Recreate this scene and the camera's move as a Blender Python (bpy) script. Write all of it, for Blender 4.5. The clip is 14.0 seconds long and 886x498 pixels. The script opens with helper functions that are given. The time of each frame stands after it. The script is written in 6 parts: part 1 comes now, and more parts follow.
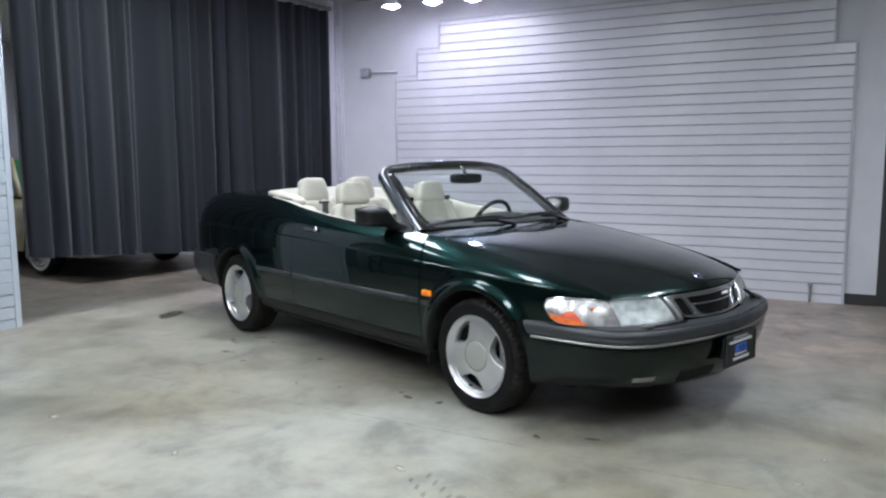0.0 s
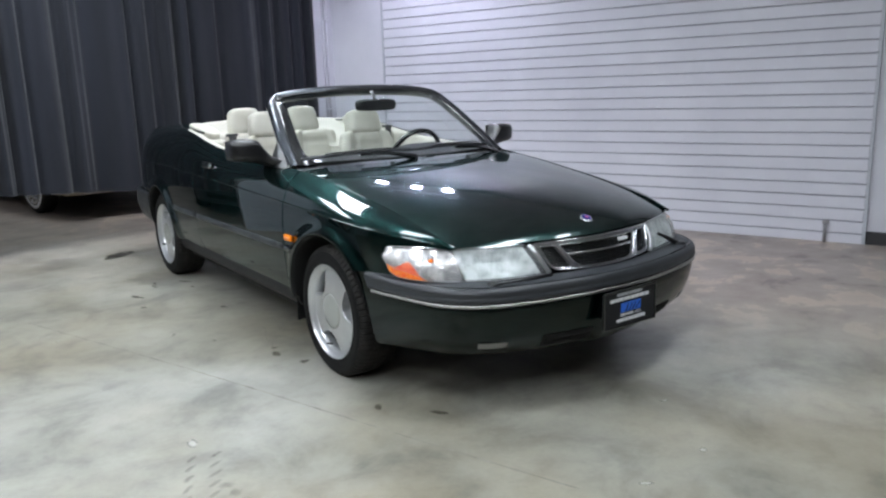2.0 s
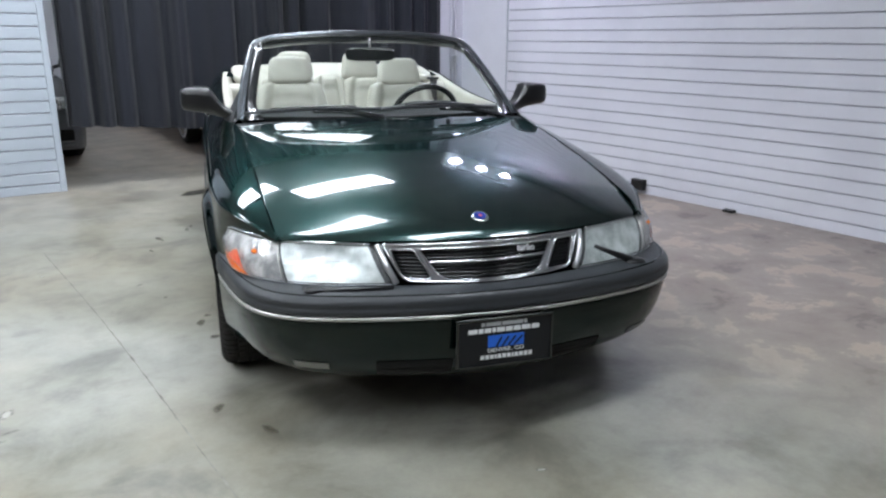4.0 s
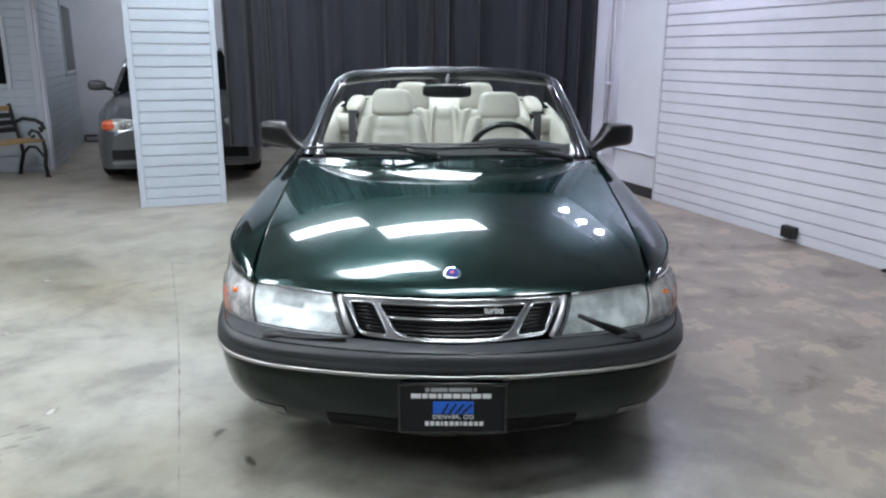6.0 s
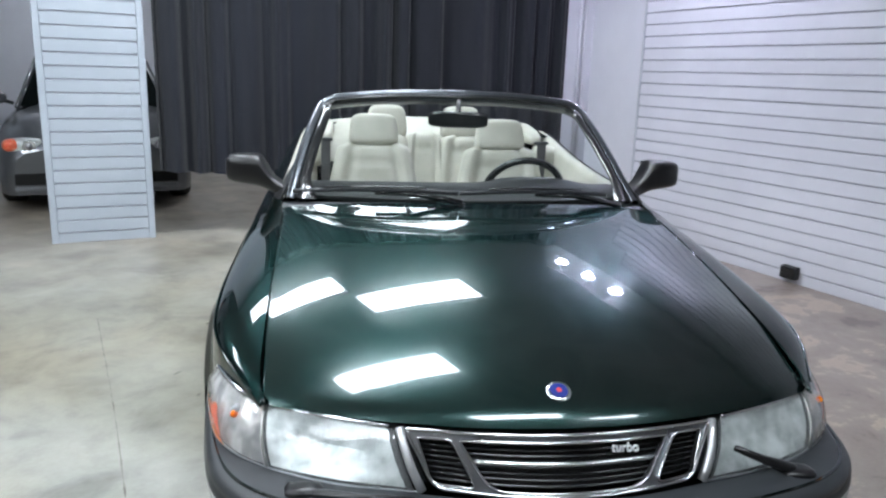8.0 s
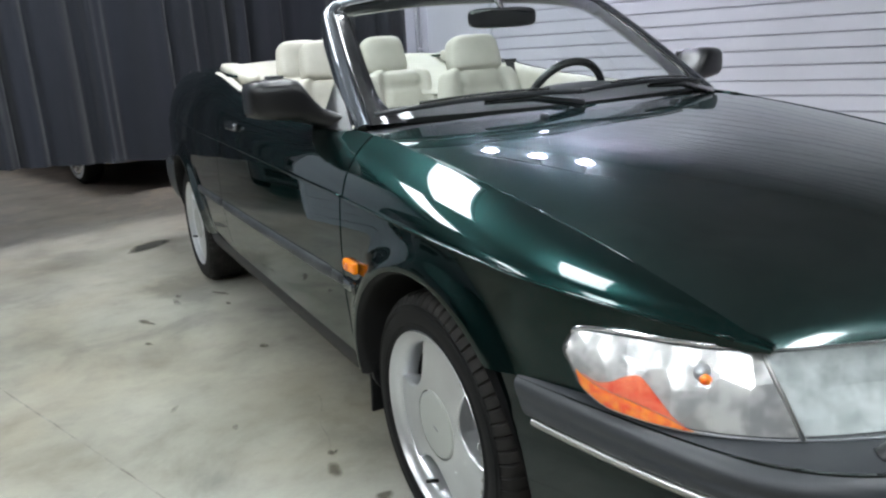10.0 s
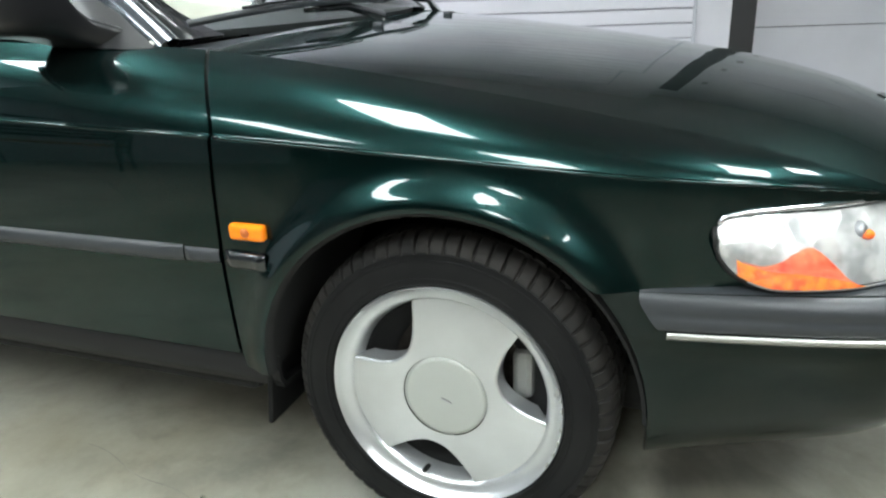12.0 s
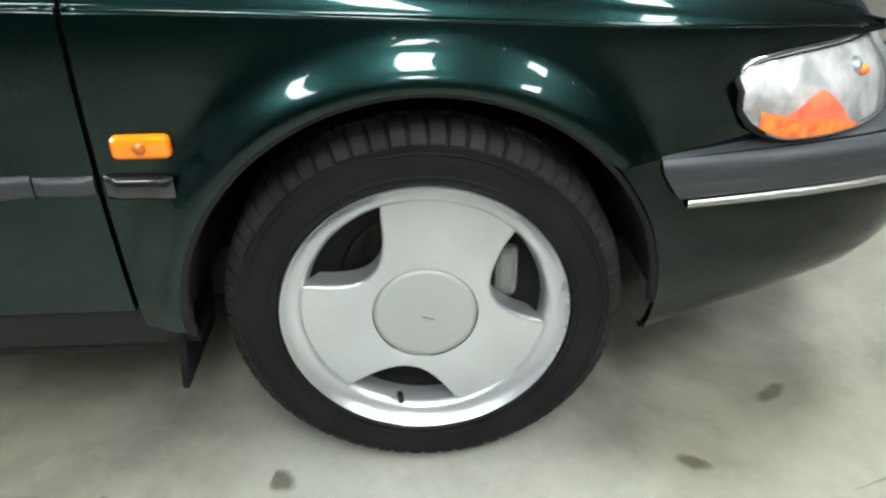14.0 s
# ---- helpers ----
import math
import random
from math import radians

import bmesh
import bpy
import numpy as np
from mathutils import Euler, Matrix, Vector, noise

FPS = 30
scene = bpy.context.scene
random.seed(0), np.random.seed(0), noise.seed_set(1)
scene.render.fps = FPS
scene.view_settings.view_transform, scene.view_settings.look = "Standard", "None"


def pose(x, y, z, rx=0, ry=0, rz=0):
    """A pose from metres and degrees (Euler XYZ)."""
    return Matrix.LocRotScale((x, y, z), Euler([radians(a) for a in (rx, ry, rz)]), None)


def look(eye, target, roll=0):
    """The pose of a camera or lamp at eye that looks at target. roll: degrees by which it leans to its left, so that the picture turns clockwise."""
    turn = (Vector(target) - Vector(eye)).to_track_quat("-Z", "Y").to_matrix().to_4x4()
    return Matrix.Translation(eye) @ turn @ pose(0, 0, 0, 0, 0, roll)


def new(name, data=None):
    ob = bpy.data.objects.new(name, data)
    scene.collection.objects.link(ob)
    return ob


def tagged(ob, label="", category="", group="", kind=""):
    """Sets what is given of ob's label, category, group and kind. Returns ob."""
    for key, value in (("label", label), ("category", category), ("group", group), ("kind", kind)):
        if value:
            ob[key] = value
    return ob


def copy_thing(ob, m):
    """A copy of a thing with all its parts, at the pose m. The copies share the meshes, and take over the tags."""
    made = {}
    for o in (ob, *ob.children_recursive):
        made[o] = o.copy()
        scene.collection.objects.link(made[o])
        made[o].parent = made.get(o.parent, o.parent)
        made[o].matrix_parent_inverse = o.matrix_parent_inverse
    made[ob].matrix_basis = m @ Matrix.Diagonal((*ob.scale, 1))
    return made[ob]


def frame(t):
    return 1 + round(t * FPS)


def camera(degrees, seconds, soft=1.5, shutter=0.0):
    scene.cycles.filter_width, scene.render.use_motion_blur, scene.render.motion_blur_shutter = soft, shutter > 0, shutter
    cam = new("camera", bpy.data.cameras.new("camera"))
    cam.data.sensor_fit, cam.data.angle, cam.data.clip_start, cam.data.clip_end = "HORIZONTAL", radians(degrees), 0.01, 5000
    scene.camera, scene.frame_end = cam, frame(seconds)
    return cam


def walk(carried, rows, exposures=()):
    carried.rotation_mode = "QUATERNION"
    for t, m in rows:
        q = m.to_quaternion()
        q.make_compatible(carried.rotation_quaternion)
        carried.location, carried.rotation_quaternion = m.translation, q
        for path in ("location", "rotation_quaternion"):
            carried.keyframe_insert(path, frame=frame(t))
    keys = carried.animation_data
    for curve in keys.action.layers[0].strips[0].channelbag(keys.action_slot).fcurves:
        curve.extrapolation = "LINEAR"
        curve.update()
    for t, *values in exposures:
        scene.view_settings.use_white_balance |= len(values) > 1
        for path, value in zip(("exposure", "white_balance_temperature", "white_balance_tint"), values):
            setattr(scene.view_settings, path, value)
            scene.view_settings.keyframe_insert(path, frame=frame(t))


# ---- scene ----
cam = camera(61.8, 14.0, soft=2.3)
PATH = [
    (0, (-3.48, -2.66, 1.31), (-2.14, -1.194, 1.074), -0.3),
    (0.5, (-3.301, -2.777, 1.304), (-2.034, -1.254, 1.026), -2.1),
    (1, (-3.005, -2.845, 1.309), (-1.849, -1.252, 0.951), -2.2),
    (1.5, (-2.643, -2.841, 1.287), (-1.491, -1.248, 0.921), -0.9),
    (2, (-2.264, -2.925, 1.257), (-1.133, -1.328, 0.842), -1.7),
    (2.5, (-1.904, -3.027, 1.263), (-0.898, -1.367, 0.78), -1.1),
    (2.7, (-1.751, -3.038, 1.269), (-0.768, -1.372, 0.761), -0.4),
    (4.8, (-0.323, -2.922, 1.274), (-0.084, -1.004, 0.761), -0.4),
    (5, (-0.224, -2.926, 1.274), (-0.05, -0.995, 0.783), -0.5),
    (5.5, (-0.057, -2.962, 1.301), (-0.038, -1.023, 0.813), -0.4),
    (6, (-0.048, -2.959, 1.374), (-0.031, -1.025, 0.866), 0.4),
    (6.5, (-0.13, -2.876, 1.473), (-0.025, -0.954, 0.929), 2.0),
    (7, (-0.165, -2.721, 1.514), (0.038, -0.796, 1.01), 2.4),
    (7.5, (-0.223, -2.449, 1.487), (0.006, -0.512, 1.046), 2.5),
    (7.7, (-0.3, -2.352, 1.447), (-0.079, -0.417, 0.994), 2.0),
    (10, (-1.484, -1.326, 1.107), (-0.575, 0.376, 0.582), -3.5),
    (10.5, (-1.614, -1.077, 1.081), (-0.473, 0.444, 0.463), -5.9),
    (11, (-1.751, -0.852, 1.073), (-0.354, 0.42, 0.416), -3.9),
    (11.5, (-1.881, -0.659, 1.075), (-0.264, 0.293, 0.382), -2.2),
    (12, (-1.903, -0.412, 1.006), (-0.144, 0.247, 0.32), -2.0),
    (12.5, (-1.886, -0.233, 1.014), (-0.093, 0.128, 0.206), -1.1),
    (13, (-1.881, -0.132, 1.004), (-0.073, 0.013, 0.161), -1.1),
    (13.5, (-1.771, -0.028, 0.971), (-0.006, 0.003, 0.031), -1.2),
    (14, (-1.732, 0.012, 0.95), (-0.01, -0.062, -0.064), -0.5),
]
walk(cam, [(t, look(eye, target, roll)) for t, eye, target, roll in PATH],
     [(0, 0.2, 6150, 10), (5, 0.36, 6150, 10), (7.7, 0.36, 6100, 9), (10, 0.32, 6300, 8), (11, 0.60, 6450, 5), (12.5, 1.06, 6450, 3), (14, 0.95, 6450, 4)])


# ---------- light ----------
world = bpy.data.worlds.new("world")
scene.world = world
world.use_nodes = True
world.node_tree.nodes["Background"].inputs[0].default_value = (0.6, 0.65, 0.75, 1)
world.node_tree.nodes["Background"].inputs[1].default_value = 0.05
scene.view_settings.exposure = 0.0

TH = radians(19.5)
CU, SU = math.cos(TH), math.sin(TH)
CEIL = 3.2
WALL_U = 3.385


def rm(u, v, z=0.0):
    """A place from room measures: u across, v deep."""
    return Vector((u * CU - v * SU, u * SU + v * CU, z))


def room_pose(u, v, z=0.0, turn=0.0):
    p = rm(u, v, z)
    return pose(p.x, p.y, p.z, 0, 0, 19.5 + turn)


def spot(u, v, tu, tv, tz, watts):
    lamp = bpy.data.lights.new("spot_lamp", "SPOT")
    lamp.energy, lamp.color, lamp.spot_size, lamp.spot_blend, lamp.shadow_soft_size = watts, (0.82, 0.76, 1.0), radians(100), 0.9, 0.05
    ob = new("spot_lamp", lamp)
    ob.matrix_basis = look(rm(u, v, 2.915), rm(tu, tv, tz))


spot(2.67, 2.90, 0.35, 0.2, 0.8, 16)
spot(2.70, 2.42, 0.35, 0.0, 0.8, 36)
spot(2.78, 2.00, 0.35, -0.2, 0.8, 38)

# ---------- materials ----------
def material(name, color, rough=0.5, metal=0.0, **more):
    m = bpy.data.materials.new(name)
    m.use_nodes = True
    b = m.node_tree.nodes["Principled BSDF"]
    b.inputs["Base Color"].default_value = (*color, 1)
    b.inputs["Roughness"].default_value = rough
    b.inputs["Metallic"].default_value = metal
    for key, value in more.items():
        b.inputs[key.replace("_", " ")].default_value = value
    return m


def node(m, kind, **values):
    n = m.node_tree.nodes.new(kind)
    for key, value in values.items():
        n.inputs[key].default_value = value
    return n


def coords(m, scale=(1, 1, 1)):
    c = m.node_tree.nodes.new("ShaderNodeTexCoord")
    mp = m.node_tree.nodes.new("ShaderNodeMapping")
    mp.inputs["Scale"].default_value = scale
    m.node_tree.links.new(c.outputs["Object"], mp.inputs["Vector"])
    return mp.outputs["Vector"]


def vary(m, scale, low, high, socket="Base Color", detail=6, stretch=(1, 1, 1), at=(0.35, 0.65), rough=0.55):
    """Blend two colours, or two values, by a noise of that scale."""
    links = m.node_tree.links
    n = node(m, "ShaderNodeTexNoise", Scale=scale, Detail=detail, Roughness=rough)
    links.new(coords(m, stretch), n.inputs["Vector"])
    r = m.node_tree.nodes.new("ShaderNodeValToRGB")
    r.color_ramp.elements[0].position, r.color_ramp.elements[1].position = at
    wide = (lambda c: (*c, 1)) if isinstance(low, tuple) else (lambda c: (c, c, c, 1))
    r.color_ramp.elements[0].color, r.color_ramp.elements[1].color = wide(low), wide(high)
    links.new(n.outputs["Fac"], r.inputs["Fac"])
    links.new(r.outputs["Color"], m.node_tree.nodes["Principled BSDF"].inputs[socket])
    return r


def relief(m, scale, strength=0.2, distance=0.002, stretch=(1, 1, 1), detail=5):
    n = node(m, "ShaderNodeTexNoise", Scale=scale, Detail=detail)
    m.node_tree.links.new(coords(m, stretch), n.inputs["Vector"])
    b = node(m, "ShaderNodeBump", Strength=strength, Distance=distance)
    m.node_tree.links.new(n.outputs["Fac"], b.inputs["Height"])
    m.node_tree.links.new(b.outputs["Normal"], m.node_tree.nodes["Principled BSDF"].inputs["Normal"])
    return m


def glow(name, color, strength):
    m = material(name, (0.8, 0.8, 0.8), 0.4)
    b = m.node_tree.nodes["Principled BSDF"]
    b.inputs["Emission Color"].default_value = (*color, 1)
    b.inputs["Emission Strength"].default_value = strength
    return m


def flake_paint(name, ground, flake, rough, haze, ior=1.42, fine=0.24):
    """Metallic paint: a dark ground under a clear coat, with coloured flakes and fine polishing scratches."""
    m = material(name, ground, 0.025, 0, IOR=ior)
    t = m.node_tree
    out = t.nodes["Material Output"].inputs["Surface"]
    flakes, scratch, both, whole = (t.nodes.new("ShaderNode" + k) for k in ("BsdfGlossy", "BsdfGlossy", "AddShader", "AddShader"))
    flakes.inputs["Roughness"].default_value, scratch.inputs["Roughness"].default_value = rough, fine
    grain = node(m, "ShaderNodeTexNoise", Scale=900, Detail=2)
    t.links.new(coords(m), grain.inputs["Vector"])
    r = t.nodes.new("ShaderNodeValToRGB")
    r.color_ramp.elements[0].position, r.color_ramp.elements[1].position = 0.35, 0.65
    r.color_ramp.elements[0].color = (*(c * 0.8 for c in flake), 1)
    r.color_ramp.elements[1].color = (*(c * 1.2 for c in flake), 1)
    t.links.new(grain.outputs["Fac"], r.inputs["Fac"])
    t.links.new(r.outputs["Color"], flakes.inputs["Color"])
    worn = node(m, "ShaderNodeTexNoise", Scale=6.0, Detail=5, Distortion=1.2)
    t.links.new(coords(m), worn.inputs["Vector"])
    k = node(m, "ShaderNodeMapRange", **{"From Min": 0.35, "From Max": 0.65, "To Min": haze * 0.75, "To Max": haze * 1.25})
    t.links.new(worn.outputs["Fac"], k.inputs["Value"])
    t.links.new(k.outputs[0], scratch.inputs["Color"])
    t.links.new(flakes.outputs[0], both.inputs[0])
    t.links.new(scratch.outputs[0], both.inputs[1])
    t.links.new(t.nodes["Principled BSDF"].outputs[0], whole.inputs[0])
    t.links.new(both.outputs[0], whole.inputs[1])
    t.links.new(whole.outputs[0], out)
    return m


PAINT = flake_paint("green_metallic_paint", (0.0004, 0.0008, 0.0008), (0.0022, 0.0166, 0.0156), 0.28, 0.0045, 1.38)
# the bonnet lies flat and carries a film of dust
DUSTY_PAINT = flake_paint("dusty_green_metallic_paint", (0.0004, 0.0008, 0.0008), (0.0022, 0.0195, 0.0176), 0.31, 0.036, 1.52, 0.19)
# the body paint with duller flakes, so the bumper reads in shade
SHADED_BUMPER_PAINT = flake_paint("shaded_bumper_paint", (0.0004, 0.0008, 0.0008), (0.0012, 0.0085, 0.0078), 0.36, 0.004, 1.36)
TRIM_BLACK = relief(material("black_plastic", (0.026, 0.029, 0.033), 0.40), 600, 0.25, 0.0006)
vary(TRIM_BLACK, 5, 0.36, 0.52, "Roughness")
GLOSS_BLACK = material("gloss_black", (0.008, 0.009, 0.010), 0.16, 0, Coat_Weight=0.6)
vary(GLOSS_BLACK, 7, 0.12, 0.24, "Roughness")
SATIN_BLACK = relief(material("satin_black", (0.005, 0.005, 0.006), 0.24), 400, 0.1, 0.0004)
vary(SATIN_BLACK, 6, 0.28, 0.38, "Roughness")
SILL_BLACK = relief(material("sill_black", (0.010, 0.010, 0.011), 0.5, 0, Specular_IOR_Level=0.25), 300, 0.2, 0.0006)
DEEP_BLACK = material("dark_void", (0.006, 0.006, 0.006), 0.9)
CHROME = material("chrome", (0.82, 0.83, 0.85), 0.08, 1.0)
vary(CHROME, 12, 0.05, 0.16, "Roughness")
DULL_CHROME = material("dull_chrome", (0.42, 0.43, 0.45), 0.32, 1.0)
vary(DULL_CHROME, 16, 0.26, 0.40, "Roughness")
STRIP = material("brushed_strip", (0.46, 0.46, 0.44), 0.30, 1.0)
vary(STRIP, 14, 0.34, 0.48, "Roughness")
RUBBER = relief(material("tyre_rubber", (0.011, 0.011, 0.0115), 0.58, 0, Specular_IOR_Level=0.15), 220, 0.3, 0.001)
vary(RUBBER, 9, (0.005, 0.005, 0.0055), (0.010, 0.010, 0.010))
TREAD = relief(material("dusty_tread_rubber", (0.03, 0.028, 0.025), 0.7, 0, Specular_IOR_Level=0.18), 160, 0.4, 0.001)
vary(TREAD, 14, (0.010, 0.0095, 0.009), (0.024, 0.022, 0.020))
ALLOY = relief(material("silver_alloy", (0.63, 0.64, 0.65), 0.30, 0.78), 300, 0.08, 0.0004)
vary(ALLOY, 6, (0.52, 0.53, 0.54), (0.60, 0.61, 0.62))
CAP = relief(material("hub_cap_grey", (0.36, 0.37, 0.345), 0.5, 0.2), 200, 0.1, 0.0004)
DISC = material("brake_steel", (0.30, 0.29, 0.28), 0.45, 0.9)
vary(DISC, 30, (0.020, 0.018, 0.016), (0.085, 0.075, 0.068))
CALIPER = relief(material("caliper_alloy", (0.26, 0.26, 0.25), 0.5, 0.4), 60, 0.3, 0.002)
FRAME_PAINT = material("dark_frame_paint", (0.085, 0.095, 0.110), 0.24, 0.8, Coat_Weight=1.0, Coat_Roughness=0.03)
vary(FRAME_PAINT, 500, (0.075, 0.085, 0.098), (0.095, 0.106, 0.122), detail=2)
DARK_AMBER = material("dark_amber", (0.50, 0.11, 0.01), 0.3)
def thin_glass(name, tint, ior=1.45, rough=0.01, ribs=0.0):
    """A thin pane: clear, with a mirror-like sheen that grows toward grazing views."""
    m = bpy.data.materials.new(name)
    m.use_nodes = True
    t = m.node_tree
    t.nodes.remove(t.nodes["Principled BSDF"])
    clear, shine, mix, fres = (t.nodes.new("ShaderNode" + k) for k in ("BsdfTransparent", "BsdfGlossy", "MixShader", "Fresnel"))
    clear.inputs["Color"].default_value = (*tint, 1)
    shine.inputs["Roughness"].default_value = rough
    fres.inputs["IOR"].default_value = ior
    if ribs:
        wave = node(m, "ShaderNodeTexWave", Scale=ribs, Distortion=0.0)
        t.links.new(coords(m), wave.inputs["Vector"])
        b = node(m, "ShaderNodeBump", Strength=0.15, Distance=0.001)
        t.links.new(wave.outputs["Fac"], b.inputs["Height"])
        t.links.new(b.outputs["Normal"], shine.inputs["Normal"])
    t.links.new(fres.outputs[0], mix.inputs[0])
    t.links.new(clear.outputs[0], mix.inputs[1])
    t.links.new(shine.outputs[0], mix.inputs[2])
    t.links.new(mix.outputs[0], t.nodes["Material Output"].inputs["Surface"])
    return m


GLASS = thin_glass("clear_glass", (0.90, 0.95, 0.93))
LENS = thin_glass("lamp_lens", (0.95, 0.96, 0.96), 1.5, 0.05, 28.0)


def frost(m, share, scale):
    """Give a pane a patchy frosted share."""
    t = m.node_tree
    out = t.nodes["Material Output"].inputs["Surface"]
    before = out.links[0].from_socket
    white, mix = t.nodes.new("ShaderNodeBsdfTranslucent"), t.nodes.new("ShaderNodeMixShader")
    plain, both = t.nodes.new("ShaderNodeBsdfDiffuse"), t.nodes.new("ShaderNodeMixShader")
    white.inputs["Color"].default_value = plain.inputs["Color"].default_value = (0.80, 0.83, 0.83, 1)
    n = node(m, "ShaderNodeTexNoise", Scale=scale, Detail=1)
    t.links.new(coords(m), n.inputs["Vector"])
    r = node(m, "ShaderNodeMapRange", **{"From Min": 0.3, "From Max": 0.7, "To Min": share * 0.75, "To Max": share * 1.2})
    t.links.new(n.outputs["Fac"], r.inputs["Value"])
    t.links.new(r.outputs[0], mix.inputs[0])
    both.inputs[0].default_value = 0.5
    t.links.new(white.outputs[0], both.inputs[1])
    t.links.new(plain.outputs[0], both.inputs[2])
    t.links.new(before, mix.inputs[1])
    t.links.new(both.outputs[0], mix.inputs[2])
    t.links.new(mix.outputs[0], out)


frost(LENS, 0.20, 14)
CORNER_LENS = thin_glass("corner_lens", (0.95, 0.95, 0.94), 1.5, 0.04)
frost(CORNER_LENS, 0.07, 20)
AMBER = material("amber_lens", (1.0, 0.26, 0.008), 0.15, 0, Transmission_Weight=0.08, IOR=1.45, Coat_Weight=0.6)
AMBER_FACETS = relief(material("amber_facets", (0.95, 0.20, 0.012), 0.25, 0, Coat_Weight=0.6), 90, 0.8, 0.004)
vary(AMBER_FACETS, 70, (0.85, 0.10, 0.01), (1.0, 0.34, 0.02))
ORANGE = relief(material("orange_reflector", (0.82, 0.085, 0.018), 0.3, 0, Coat_Weight=0.5), 50, 0.8, 0.005, detail=2)
vary(ORANGE, 45, (0.74, 0.05, 0.015), (0.86, 0.26, 0.12))
REFLECTOR = relief(material("lamp_reflector", (0.50, 0.54, 0.53), 0.42, 0.65), 26, 0.35, 0.004, stretch=(1, 1, 0.35), detail=2)
vary(REFLECTOR, 22, (0.42, 0.45, 0.44), (0.76, 0.80, 0.79), detail=3)
FACETS = material("faceted_reflector", (0.8, 0.8, 0.8), 0.27, 0.50)
cells = node(FACETS, "ShaderNodeTexVoronoi", Scale=26.0)
FACETS.node_tree.links.new(coords(FACETS, (1, 1, 0.55)), cells.inputs["Vector"])
cell_bump = node(FACETS, "ShaderNodeBump", Strength=0.8, Distance=0.008)
FACETS.node_tree.links.new(cells.outputs["Distance"], cell_bump.inputs["Height"])
FACETS.node_tree.links.new(cell_bump.outputs["Normal"], FACETS.node_tree.nodes["Principled BSDF"].inputs["Normal"])
vary(FACETS, 26, (0.40, 0.40, 0.41), (0.76, 0.75, 0.74), detail=2, at=(0.36, 0.60))
RED = material("red_lens", (0.22, 0.008, 0.007), 0.15, 0, Coat_Weight=0.6)
LEATHER = relief(material("cream_leather", (0.62, 0.60, 0.52), 0.46), 130, 0.22, 0.0012)
vary(LEATHER, 5, (0.42, 0.405, 0.345), (0.51, 0.495, 0.43))
DASH = relief(material("dark_dashboard", (0.015, 0.018, 0.018), 0.55), 260, 0.3, 0.001)
CARPET = relief(material("tan_carpet", (0.20, 0.17, 0.13), 0.95), 400, 0.6, 0.003)
BELT = relief(material("grey_webbing", (0.055, 0.055, 0.058), 0.75), 500, 0.3, 0.0006)
MIRROR = material("mirror_glass", (0.86, 0.88, 0.9), 0.01, 1.0)
PLATE = relief(material("plate_black", (0.009, 0.010, 0.012), 0.45, 0, Specular_IOR_Level=0.3), 300, 0.1, 0.0004)
WHITE_INK = material("white_ink", (0.72, 0.73, 0.74), 0.5)
GREY_INK = material("grey_ink", (0.34, 0.35, 0.36), 0.5)
BLUE_INK = material("blue_ink", (0.02, 0.13, 0.62), 0.4)
BADGE_BLUE = material("badge_blue", (0.03, 0.045, 0.22), 0.25)
BADGE_RED = material("badge_red", (0.55, 0.05, 0.07), 0.3)

